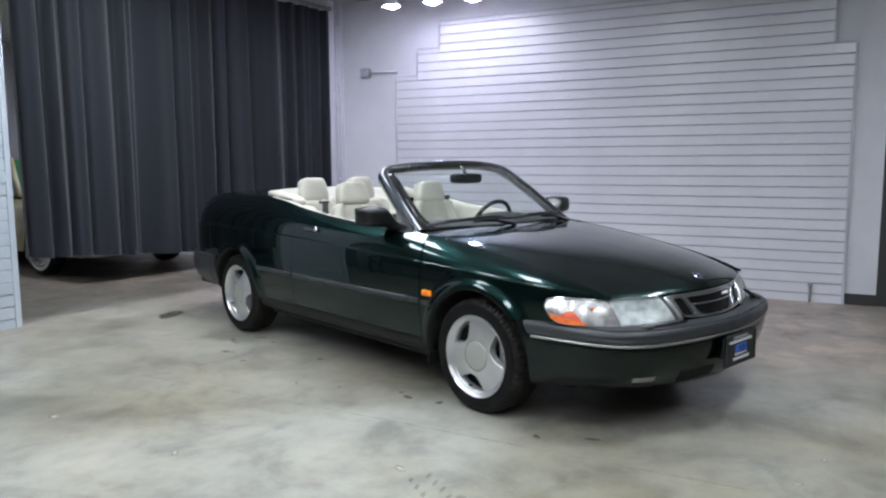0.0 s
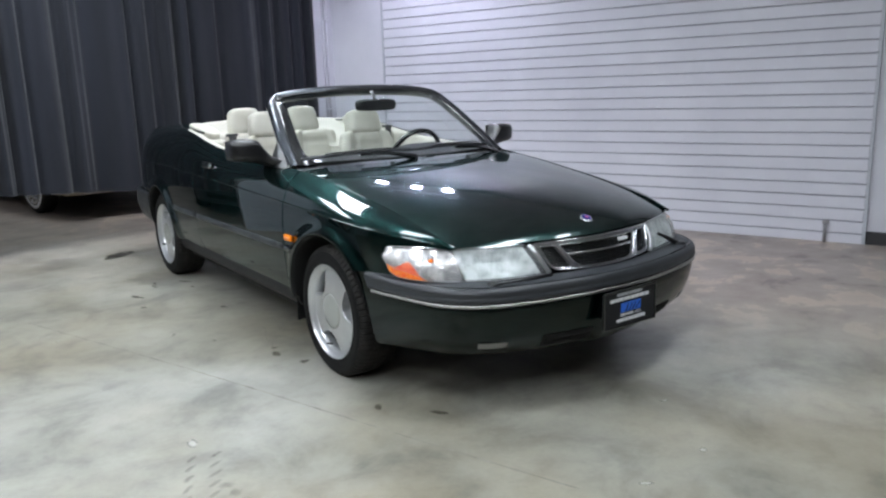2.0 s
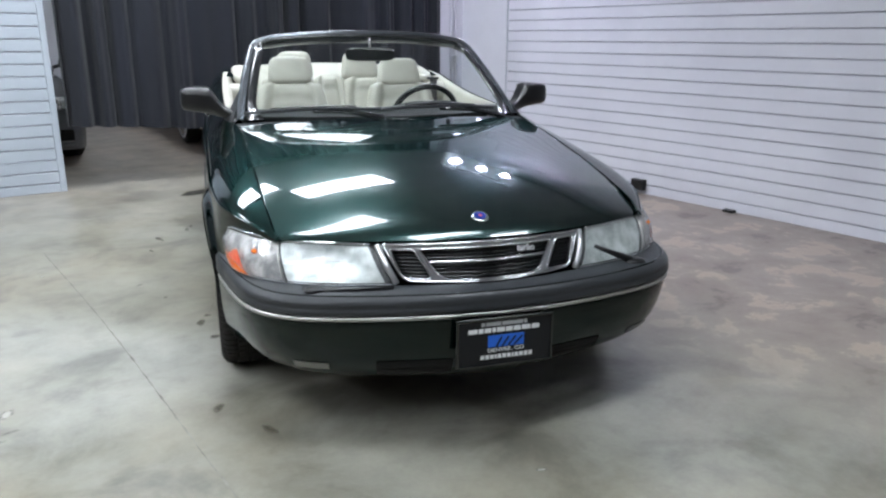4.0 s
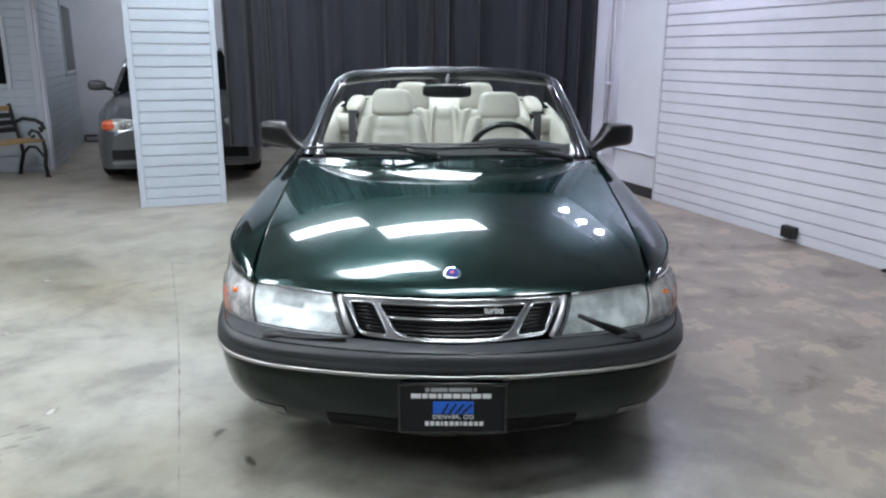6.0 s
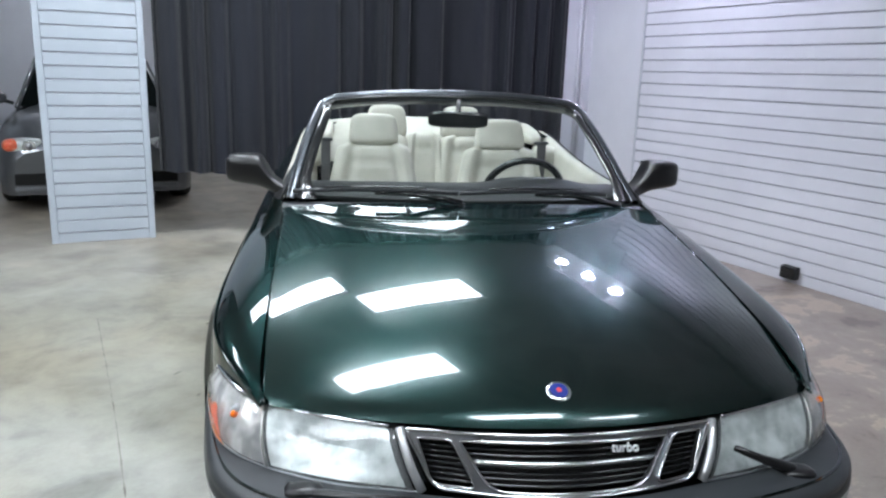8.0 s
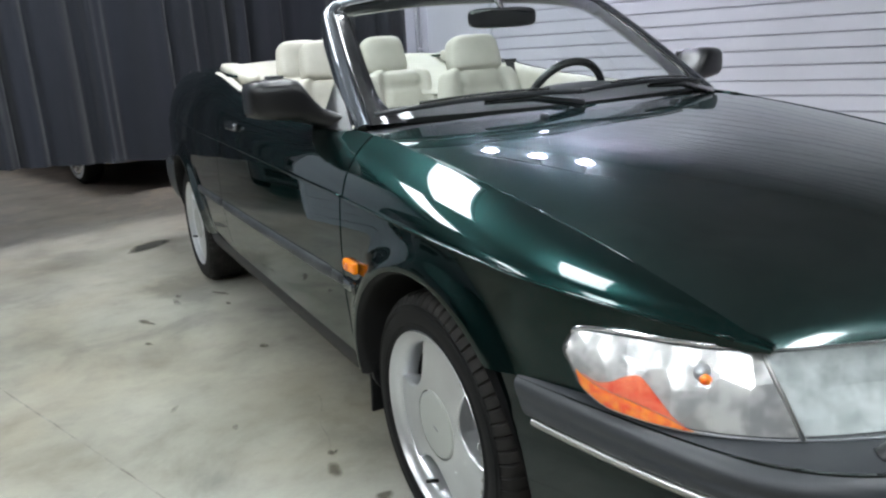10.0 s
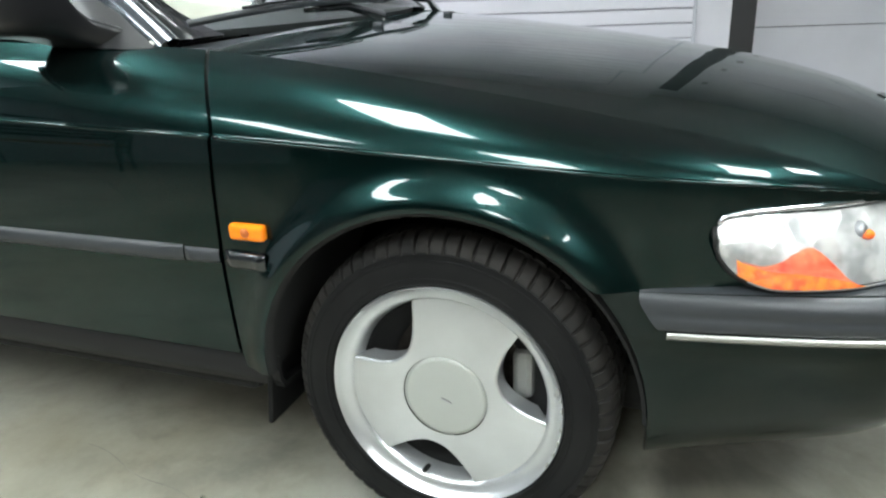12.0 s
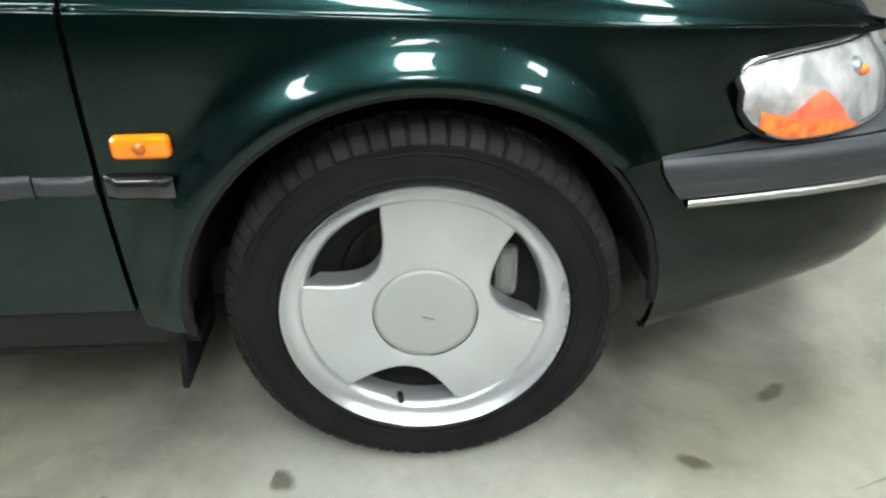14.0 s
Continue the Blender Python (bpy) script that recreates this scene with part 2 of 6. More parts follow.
def floor_material():
    """Sealed concrete: cloudy grey, with brown worn patches along the slat wall, fine grain and scuffs."""
    m = material("sealed_concrete", (0.34, 0.33, 0.29), 0.35)
    t, link = m.node_tree, m.node_tree.links.new
    bsdf = t.nodes["Principled BSDF"]
    at = coords(m)

    def noise_of(scale, detail, rough, warp=0.0):
        n = node(m, "ShaderNodeTexNoise", Scale=scale, Detail=detail, Roughness=rough, Distortion=warp)
        link(at, n.inputs["Vector"])
        return n.outputs["Fac"]

    def ramp(source, stops):
        r = t.nodes.new("ShaderNodeValToRGB")
        while len(r.color_ramp.elements) < len(stops):
            r.color_ramp.elements.new(0.5)
        for e, (p, c) in zip(r.color_ramp.elements, stops):
            e.position, e.color = p, (*c, 1) if isinstance(c, tuple) else (c, c, c, 1)
        link(source, r.inputs["Fac"])
        return r.outputs["Color"]

    def mix(fac, a, b, mode="MIX"):
        x = t.nodes.new("ShaderNodeMix")
        x.data_type, x.blend_type = "RGBA", mode
        for value, socket in ((fac, x.inputs["Factor"]), (a, x.inputs[6]), (b, x.inputs[7])):
            if isinstance(value, (int, float)):
                socket.default_value = value
            elif isinstance(value, tuple):
                socket.default_value = (*value, 1)
            else:
                link(value, socket)
        return x.outputs[2]

    cloud = ramp(noise_of(0.6, 6, 0.56, 0.3), ((0.30, (0.160, 0.152, 0.120)), (0.47, (0.268, 0.261, 0.222)), (0.68, (0.355, 0.350, 0.312))))
    blot = ramp(noise_of(2.1, 6, 0.60, 0.4), ((0.35, 0.60), (0.48, 0.94), (0.64, 1.12)))
    smear = ramp(noise_of(9.0, 4, 0.6, 0.1), ((0.30, 0.86), (0.50, 1.0), (0.72, 1.05)))
    base = mix(1.0, mix(1.0, cloud, blot, "MULTIPLY"), smear, "MULTIPLY")
    grain = ramp(noise_of(60, 3, 0.6), ((0.3, 0.96), (0.7, 1.03)))
    base = mix(1.0, base, grain, "MULTIPLY")
    tint = ramp(noise_of(0.8, 5, 0.55, 0.2), ((0.38, (0.93, 0.87, 0.78)), (0.50, (1.0, 0.985, 0.95)), (0.64, (1.0, 1.01, 1.02))))
    base = mix(1.0, base, tint, "MULTIPLY")
    # worn brown patches near the slat wall
    xyz = t.nodes.new("ShaderNodeSeparateXYZ")
    link(at, xyz.inputs[0])
    near = node(m, "ShaderNodeMapRange", **{"From Min": 0.45, "From Max": 1.5})
    link(xyz.outputs["X"], near.inputs["Value"])
    near2 = node(m, "ShaderNodeMapRange", **{"From Min": -4.0, "From Max": -1.0})
    link(xyz.outputs["Y"], near2.inputs["Value"])
    both = t.nodes.new("ShaderNodeMath")
    both.operation = "MULTIPLY"
    link(near.outputs[0], both.inputs[0])
    link(near2.outputs[0], both.inputs[1])
    brown = ramp(noise_of(2.3, 8, 0.66, 0.25), ((0.375, (0.175, 0.143, 0.122)), (0.42, (0.262, 0.215, 0.184)), (0.545, (0.315, 0.266, 0.228)), (0.575, (0.44, 0.360, 0.285)), (0.66, (0.385, 0.322, 0.262))))
    base = mix(both.outputs[0], base, mix(1.0, brown, grain, "MULTIPLY"))
    deep = node(m, "ShaderNodeMapRange", **{"From Min": 2.6, "From Max": 6.0})
    link(xyz.outputs["Y"], deep.inputs["Value"])
    base = mix(deep.outputs[0], base, mix(0.5, brown, base))
    link(base, bsdf.inputs["Base Color"])
    link(ramp(noise_of(1.8, 4, 0.55, 0.2), ((0.30, 0.30), (0.70, 0.44))), bsdf.inputs["Roughness"])
    bump = node(m, "ShaderNodeBump", Strength=0.03, Distance=0.003)
    link(noise_of(26, 6, 0.6), bump.inputs["Height"])
    link(bump.outputs["Normal"], bsdf.inputs["Normal"])
    return m


FLOOR = floor_material()
WHITE_PAINT = relief(material("white_wall_paint", (0.74, 0.74, 0.77), 0.55), 60, 0.12, 0.002)
vary(WHITE_PAINT, 1.3, (0.60, 0.60, 0.655), (0.68, 0.68, 0.735))
SLAT = relief(material("white_slat", (0.76, 0.76, 0.79), 0.27), 40, 0.08, 0.001, stretch=(0.2, 0.2, 1))
vary(SLAT, 1.1, (0.63, 0.63, 0.69), (0.71, 0.71, 0.77))
GROOVE = material("grey_groove", (0.40, 0.40, 0.46), 0.6)
# white slats toned darker and bluer for the shaded side of the room
SHADED_SLAT = relief(material("shaded_white_slat", (0.52, 0.57, 0.63), 0.40), 40, 0.08, 0.001, stretch=(0.2, 0.2, 1))
vary(SHADED_SLAT, 1.1, (0.38, 0.42, 0.47), (0.44, 0.48, 0.53))
TRIM = relief(material("pale_grey_trim", (0.46, 0.48, 0.53), 0.5), 60, 0.1, 0.001)
CEILING = relief(material("ceiling_paint", (0.50, 0.50, 0.52), 0.8), 35, 0.2, 0.002)
CURTAIN = relief(material("charcoal_cloth", (0.016, 0.018, 0.027), 0.9, 0, Sheen_Weight=0.12), 700, 0.4, 0.0008)
vary(CURTAIN, 3, (0.0034, 0.0045, 0.0090), (0.0072, 0.0092, 0.0168), stretch=(1, 1, 0.12))
# unseen west wall, coloured dark so the car's side reflects a dim hall
DARKENED_WALL = relief(material("darkened_unseen_wall", (0.10, 0.10, 0.11), 0.6), 20, 0.2, 0.002)
vary(DARKENED_WALL, 0.6, (0.06, 0.06, 0.065), (0.16, 0.16, 0.17))
STEEL = material("dull_steel", (0.35, 0.35, 0.36), 0.35, 0.9)
BASEBOARD = relief(material("dark_baseboard", (0.03, 0.03, 0.032), 0.5), 80, 0.2, 0.001)
GREY_PAINT = material("grey_metallic_paint", (0.13, 0.14, 0.155), 0.32, 0.5, Coat_Weight=1.0, Coat_Roughness=0.05)
vary(GREY_PAINT, 700, (0.080, 0.086, 0.096), (0.115, 0.122, 0.134), detail=2)
BEIGE_PAINT = material("beige_paint", (0.42, 0.36, 0.24), 0.3, 0, Coat_Weight=0.9, Coat_Roughness=0.05)
vary(BEIGE_PAINT, 4, (0.39, 0.33, 0.21), (0.45, 0.39, 0.27))
TINT_GLASS = material("tinted_glass", (0.006, 0.008, 0.008), 0.08, 0, Specular_IOR_Level=0.03)
GREEN_GLASS = material("green_glass", (0.02, 0.10, 0.04), 0.06, 0, Coat_Weight=1.0)
OAK = relief(material("yellow_wood", (0.24, 0.15, 0.06), 0.45), 40, 0.2, 0.001, stretch=(1, 12, 12))
IRON = relief(material("black_iron", (0.02, 0.02, 0.02), 0.5, 0.3), 150, 0.3, 0.001)
LIGHT_PANEL = glow("fluorescent_panel", (0.93, 0.97, 1.0), 22.6)
SPOT_GLOW = glow("spot_lens", (0.84, 0.80, 1.0), 135.0)


# ---------- building helpers ----------
def mesh_of(name, verts, faces, smooth=True):
    me = bpy.data.meshes.new(name)
    me.from_pydata([tuple(map(float, v)) for v in verts], [], [tuple(f) for f in faces])
    me.update()
    if smooth:
        me.polygons.foreach_set("use_smooth", [True] * len(me.polygons))
    return me


def part(name, bm, mat, parent=None, label="", shell=0.0, sharp=None):
    """One mesh object of a bmesh or mesh, under a thing or a part."""
    if isinstance(bm, bmesh.types.BMesh):
        me = bpy.data.meshes.new(name)
        bm.to_mesh(me)
        bm.free()
    else:
        me = bm
    me.materials.clear()
    me.materials.append(mat)
    if sharp is not None:
        me.set_sharp_from_angle(angle=radians(sharp))
    if shell:
        thick = bmesh.new()
        thick.from_mesh(me)
        bmesh.ops.solidify(thick, geom=thick.faces[:], thickness=shell)
        thick.to_mesh(me)
        thick.free()
        me.polygons.foreach_set("use_smooth", [True] * len(me.polygons))
        me.set_sharp_from_angle(angle=radians(62))
    ob = new(name, me)
    if parent:
        ob.parent = parent
    if label:
        ob["label"] = label
    return ob


def thing(name, m, label, category, group=""):
    ob = new(name)
    ob.matrix_basis = m
    return tagged(ob, label, category, group)


def grid(P, loop_u=False, loop_v=False, flip=False, smooth=True, caps=False, name="grid"):
    """A sheet through an array of points n x m."""
    P = np.asarray(P, float)
    n, k = P.shape[:2]
    faces = []
    for i in range(n if loop_u else n - 1):
        for j in range(k if loop_v else k - 1):
            a, b = i * k + j, ((i + 1) % n) * k + j
            c, d = ((i + 1) % n) * k + (j + 1) % k, i * k + (j + 1) % k
            faces.append((a, d, c, b) if flip else (a, b, c, d))
    if caps and loop_v:
        first, last = list(range(k)), [(n - 1) * k + j for j in range(k)]
        faces += [first, last[::-1]] if flip else [first[::-1], last]
        faces[-2], faces[-1] = tuple(reversed(faces[-2])), tuple(reversed(faces[-1]))
    me = mesh_of(name, P.reshape(-1, 3), faces, smooth)
    if caps:
        fix = bmesh.new()
        fix.from_mesh(me)
        bmesh.ops.recalc_face_normals(fix, faces=fix.faces)
        fix.to_mesh(me)
        fix.free()
    return me


def box(x, y, z, bevel=0.0, at=(0, 0, 0), turn=None, segments=2):
    """A bevelled block, centred at a place."""
    bm = bmesh.new()
    bmesh.ops.create_cube(bm, size=1)
    bmesh.ops.scale(bm, vec=(x, y, z), verts=bm.verts)
    if bevel:
        bmesh.ops.bevel(bm, geom=bm.edges[:], offset=bevel, segments=segments, affect="EDGES", profile=0.5)
    if turn is not None:
        bmesh.ops.transform(bm, matrix=turn, verts=bm.verts)
    bmesh.ops.translate(bm, vec=at, verts=bm.verts)
    return bm


def join(*bms):
    whole = bmesh.new()
    for bm in bms:
        me = bpy.data.meshes.new("piece")
        bm.to_mesh(me)
        bm.free()
        whole.from_mesh(me)
        bpy.data.meshes.remove(me)
    return whole


def pillow(a, b, c, e1=0.5, e2=0.5, at=(0, 0, 0), tilt=0.0, n=22, k=30, taper=0.0):
    """A rounded cushion of half sizes a, b, c; smaller exponents are boxier. tilt: degrees about x; taper: narrower at the top by that share."""
    th = np.linspace(-np.pi / 2, np.pi / 2, n)[:, None]
    ph = np.linspace(-np.pi, np.pi, k, endpoint=False)[None]
    p = lambda w, e: np.sign(w) * np.abs(w) ** e
    x = a * p(np.cos(th), e1) * p(np.cos(ph), e2)
    y = b * p(np.cos(th), e1) * p(np.sin(ph), e2)
    z = c * p(np.sin(th), e1) + 0 * ph
    x = x * (1 - taper * (z / c + 1) / 2)
    t = radians(tilt)
    P = np.stack([x + at[0], y * np.cos(t) - z * np.sin(t) + at[1], y * np.sin(t) + z * np.cos(t) + at[2]], -1)
    return grid(P, loop_v=True)


def tube(points, r, n=10, closed=False, taper=None):
    """A round bar along points."""
    pts = [Vector(p) for p in points]
    rows, up = [], None
    for i, p in enumerate(pts):
        a = pts[i - 1] if (i or closed) else p
        b = pts[(i + 1) % len(pts)] if (i < len(pts) - 1 or closed) else p
        t = (b - a).normalized()
        if up is None:
            up = Vector((0, 0, 1)) if abs(t.z) < 0.9 else Vector((1, 0, 0))
        side = t.cross(up).normalized()
        up = side.cross(t).normalized()
        rr = r * (taper[i] if taper else 1)
        rows.append([p + rr * (math.cos(q) * side + math.sin(q) * up) for q in np.linspace(0, 2 * np.pi, n, endpoint=False)])
    return grid(np.array([[tuple(v) for v in row] for row in rows]), loop_u=closed, loop_v=True, caps=not closed)


def lathe(profile, n=48, axis="x", flip=False):
    """A turned form: rows of (radius, along)."""
    q = np.linspace(0, 2 * np.pi, n, endpoint=False)
    rows = []
    for rad, h in profile:
        if axis == "x":
            rows.append(np.stack([np.full(n, h), rad * np.cos(q), rad * np.sin(q)], -1))
        else:
            rows.append(np.stack([rad * np.cos(q), rad * np.sin(q), np.full(n, h)], -1))
    return grid(np.array(rows), loop_v=True, flip=flip)


def pchip(xs, ys):
    """A smooth curve through points that does not overshoot."""
    xs, ys = np.array(xs, float), np.array(ys, float)
    h, d = np.diff(xs), np.diff(ys) / np.diff(xs)
    m = np.zeros_like(ys)
    m[0], m[-1] = d[0], d[-1]
    for i in range(1, len(xs) - 1):
        if d[i - 1] * d[i] > 0:
            w1, w2 = 2 * h[i] + h[i - 1], h[i] + 2 * h[i - 1]
            m[i] = (w1 + w2) / (w1 / d[i - 1] + w2 / d[i])

    def f(x):
        x = np.clip(np.asarray(x, float), xs[0], xs[-1])
        i = np.clip(np.searchsorted(xs, x) - 1, 0, len(xs) - 2)
        t = (x - xs[i]) / h[i]
        return ((1 + 2 * t) * (1 - t) ** 2 * ys[i] + t * (1 - t) ** 2 * h[i] * m[i]
                + t * t * (3 - 2 * t) * ys[i + 1] + t * t * (t - 1) * h[i] * m[i + 1])

    return f


def words(name, text, size, mat, parent, place, turn=(90, 0, 0), deep=0.0015, width=None, shear=0.0):
    cu = bpy.data.curves.new(name, "FONT")
    cu.body, cu.size, cu.extrude, cu.align_x, cu.align_y, cu.shear = text, size, deep, "CENTER", "CENTER", shear
    cu.materials.append(mat)
    ob = new(name, cu)
    ob.parent = parent
    ob.matrix_basis = pose(*place, *turn)
    if width:
        bpy.context.view_layer.update()
        ob.scale.x = width / max(ob.dimensions.x, 1e-4)
    return ob


# ---------- the room ----------
def wall_box(name, u0, u1, v0, v1, z0, z1, mat, kind="structure"):
    ob = part(name, box(u1 - u0, v1 - v0, z1 - z0, at=((u0 + u1) / 2, (v0 + v1) / 2, (z0 + z1) / 2)), mat)
    ob.matrix_basis = room_pose(0, 0)
    return tagged(ob, kind=kind)


floor = wall_box("floor", -9.5, 6.5, -10.5, 11.0, -0.12, 0.0, FLOOR)
tagged(floor, "worn sealed grey concrete floor with brown stains", "floor")
ceiling = wall_box("ceiling", -9.5, 6.5, -10.5, 11.0, CEIL, CEIL + 0.1, CEILING)
tagged(ceiling, "plain off-white painted ceiling", "ceiling")
wall_east = wall_box("wall_east", WALL_U + 0.02, WALL_U + 0.25, -1.69, 4.06, 0, CEIL, WHITE_PAINT)
tagged(wall_east, "plain white painted wall behind the slat panels", "wall")
wall_jamb = wall_box("wall_jamb", 3.09, WALL_U + 0.25, 4.06, 4.30, 0, CEIL, WHITE_PAINT)
tagged(wall_jamb, "white painted wall end beside the curtain", "wall")
tagged(wall_box("wall_behind_curtain", 3.4, 3.6, 4.30, 10.7, 0, CEIL, WHITE_PAINT), "white wall of the storage bay", "wall")
tagged(wall_box("wall_north", -9.5, 3.6, 10.5, 10.7, 0, CEIL, WHITE_PAINT), "plain pale grey back wall", "wall")
tagged(wall_box("wall_west", -9.5, -9.3, -10.5, 10.5, 0, CEIL, DARKENED_WALL), "unseen wall closing the showroom, darkened to keep reflections dim", "wall")
tagged(wall_box("wall_south", -9.3, 6.5, -10.5, -10.3, 0, CEIL, WHITE_PAINT), "plain white wall at the end of the showroom", "wall")
tagged(wall_box("wall_south_east", 3.85, 4.05, -10.3, -1.62, 2.75, CEIL, WHITE_PAINT), "white wall above the overhead door", "wall")


def slatted(name, length, heights, pitch, z0, mat_slat, label, category="wall panel"):
    """Horizontal boards along +x from 0, facing -y; heights: (from, to, top) of the stepped outline."""
    ob = thing(name, Matrix.Identity(4), label, category)
    z = z0
    count = int(max(h for _, _, h in heights) / pitch) + 2
    for a, b, h in heights:
        part("backing", box(b - a, 0.012, h, at=((a + b) / 2, 0.006, h / 2)), GROOVE, ob)
    lows = [0.0] + [z0 + i * pitch for i in range(count)]
    for low, high in zip(lows, lows[1:]):
        high = high - 0.010
        spans = []
        for a, b, h in heights:
            if low < h - 0.02:
                top = min(high, h)
                if spans and abs(spans[-1][1] - a) < 1e-6 and abs(spans[-1][2] - top) < 1e-6:
                    spans[-1][1] = b
                else:
                    spans.append([a, b, top])
        for a, b, top in spans:
            if top - low > 0.01:
                part("slat", box(b - a, 0.014, top - low, 0.003, at=((a + b) / 2, -0.007, (top + low) / 2), segments=1), mat_slat, ob)
    return ob


# panels on the east wall, facing into the room: x of the panel runs toward lower v
slat_panel = slatted("slat_panel", 4.70, [(0.0, 0.285, 2.273), (0.285, 0.575, 2.57), (0.575, 4.53, 2.86), (4.53, 4.70, 2.32)], 0.0978, 0.083, SLAT,
                     "white horizontal slat wall panel with a stepped top edge")
slat_panel.matrix_basis = room_pose(WALL_U, 3.28, 0, -90)
part("edge_trim", box(0.022, 0.026, 2.273, 0.003, at=(-0.011, -0.004, 1.1365)), TRIM, slat_panel)
part("edge_trim", box(0.022, 0.026, 2.32, 0.003, at=(4.711, -0.004, 1.16)), TRIM, slat_panel)
for a, b, h in ((0.0, 0.285, 2.273), (0.285, 0.575, 2.57), (0.575, 4.53, 2.86), (4.53, 4.70, 2.32)):
    part("top_trim", box(b - a, 0.024, 0.020, 0.003, at=((a + b) / 2, -0.003, h + 0.011)), TRIM, slat_panel)
for a, low, high in ((0.285, 2.294, 2.56), (0.575, 2.591, 2.85), (4.53, 2.341, 2.85)):
    part("side_trim", box(0.020, 0.024, high - low, 0.003, at=(a - 0.011 if a < 4 else a + 0.011, -0.003, (low + high) / 2)), TRIM, slat_panel)

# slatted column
column = slatted("column", 0.746, [(0.0, 0.746, CEIL)], 0.0978, 0.083, SHADED_SLAT, "square column clad in white horizontal slats with grey corner trim", "column")
column.matrix_basis = room_pose(-1.352, 4.42, 0, 0)
part("core", box(0.746, 0.60, CEIL, at=(0.373, 0.312, CEIL / 2)), WHITE_PAINT, column)
for x in (0.0, 0.746):
    part("corner_trim", box(0.05, 0.05, CEIL, 0.006, at=(x + (0.02 if x == 0 else -0.02), 0.0, CEIL / 2)), SHADED_SLAT, column)

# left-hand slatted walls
slat_wall = slatted("slat_wall", 4.0, [(0.0, 4.0, CEIL)], 0.0978, 0.083, SHADED_SLAT, "white slatted partition wall behind the bench", "wall")
slat_wall.matrix_basis = room_pose(-6.45, 7.15, 0, 0)
part("core", box(4.0, 0.12, CEIL, at=(2.0, 0.072, CEIL / 2)), WHITE_PAINT, slat_wall)
part("corner_trim", box(0.07, 0.05, CEIL, 0.006, at=(3.98, -0.005, CEIL / 2)), TRIM, slat_wall)
slat_side = slatted("slat_wall", 3.3, [(0.0, 3.3, CEIL)], 0.0978, 0.083, SHADED_SLAT, "white slatted side wall with a narrow dark window", "wall")
slat_side.matrix_basis = room_pose(-2.40, 7.17, 0, 90)
part("core", box(3.3, 0.08, CEIL, at=(1.65, 0.052, CEIL / 2)), WHITE_PAINT, slat_side)

# overhead door bay beyond the slat panel
door_1 = thing("door_1", room_pose(3.80, -1.80, 0, -90), "white sectional overhead garage door, closed", "garage door")
tagged(door_1, kind="structure")
for i in range(5):
    part("door_panel", box(6.6, 0.04, 0.535, 0.006, at=(3.3, 0, 0.05 + 0.27 + i * 0.54)), WHITE_PAINT, door_1)
part("bottom_seal", box(6.6, 0.05, 0.05, 0.008, at=(3.3, 0, 0.025)), BASEBOARD, door_1)
for i in range(5):
    part("hinge", box(0.05, 0.02, 0.08, 0.004, at=(0.35, -0.03, 0.32 + i * 0.54)), STEEL, door_1)
tagged(wall_box("door_post", WALL_U + 0.02, 3.85, -1.86, -1.69, 0, 2.75, BASEBOARD), "dark steel door post beside the garage door", "post")
baseboard = wall_box("baseboard", WALL_U - 0.002, WALL_U + 0.018, -1.69, -1.44, 0, 0.10, BASEBOARD)
tagged(baseboard, "short dark rubber skirting board", "skirting")
baseboard_2 = wall_box("baseboard", WALL_U - 0.002, WALL_U + 0.018, 3.32, 4.05, 0, 0.10, BASEBOARD)
tagged(baseboard_2, "dark rubber skirting board by the curtain", "skirting")


# ---------- the convertible ----------
# front axle at y = 0, nose toward -y, floor at z = 0
car = thing("convertible_car", Matrix.Identity(4), "dark green convertible car, top down, cream leather seats", "car")

CREASE_Z = pchip((-0.70, -0.48, -0.28, -0.12, 0.135, 0.416, 0.71, 1.2, 1.75, 2.6, 3.64), (0.673, 0.703, 0.7195, 0.730, 0.744, 0.757, 0.767, 0.785, 0.80, 0.815, 0.80))
CREASE_X = pchip((-0.70, -0.6, -0.5, -0.42, -0.3, -0.1, 0.1, 0.4, 1.0, 1.75, 2.6, 3.0, 3.3, 3.5, 3.6, 3.64), (0.640, 0.693, 0.743, 0.773, 0.804, 0.824, 0.832, 0.836, 0.842, 0.845, 0.835, 0.815, 0.775, 0.71, 0.63, 0.56))
TOP_X = pchip((-0.70, -0.6, -0.4, -0.2, 0.0, 0.2, 0.4, 0.55, 0.76, 1.16, 1.5, 1.75, 2.1, 2.4, 3.0, 3.4, 3.64), (0.640, 0.652, 0.661, 0.669, 0.676, 0.682, 0.687, 0.702, 0.735, 0.742, 0.742, 0.740, 0.728, 0.715, 0.68, 0.60, 0.45))
TOP_Z = pchip((-0.70, -0.6, -0.4, -0.2, 0.0, 0.2, 0.4, 0.55, 0.76, 1.16, 1.5, 1.75, 2.1, 2.4, 3.0, 3.4, 3.64), (0.677, 0.710, 0.757, 0.795, 0.827, 0.857, 0.882, 0.898, 0.908, 0.926, 0.952, 0.982, 1.035, 1.058, 1.058, 1.035, 0.975))
BELOW = pchip((0.0, 0.02, 0.12, 0.22, 0.32, 0.42, 0.50, 0.56), (0.003, 0.005, 0.011, 0.012, 0.006, -0.006, -0.03, -0.06))
HUB_Z, ARCH_Y, ARCH_Z = 0.300, 0.350, 0.357
AXLES = (0.0, 2.6)


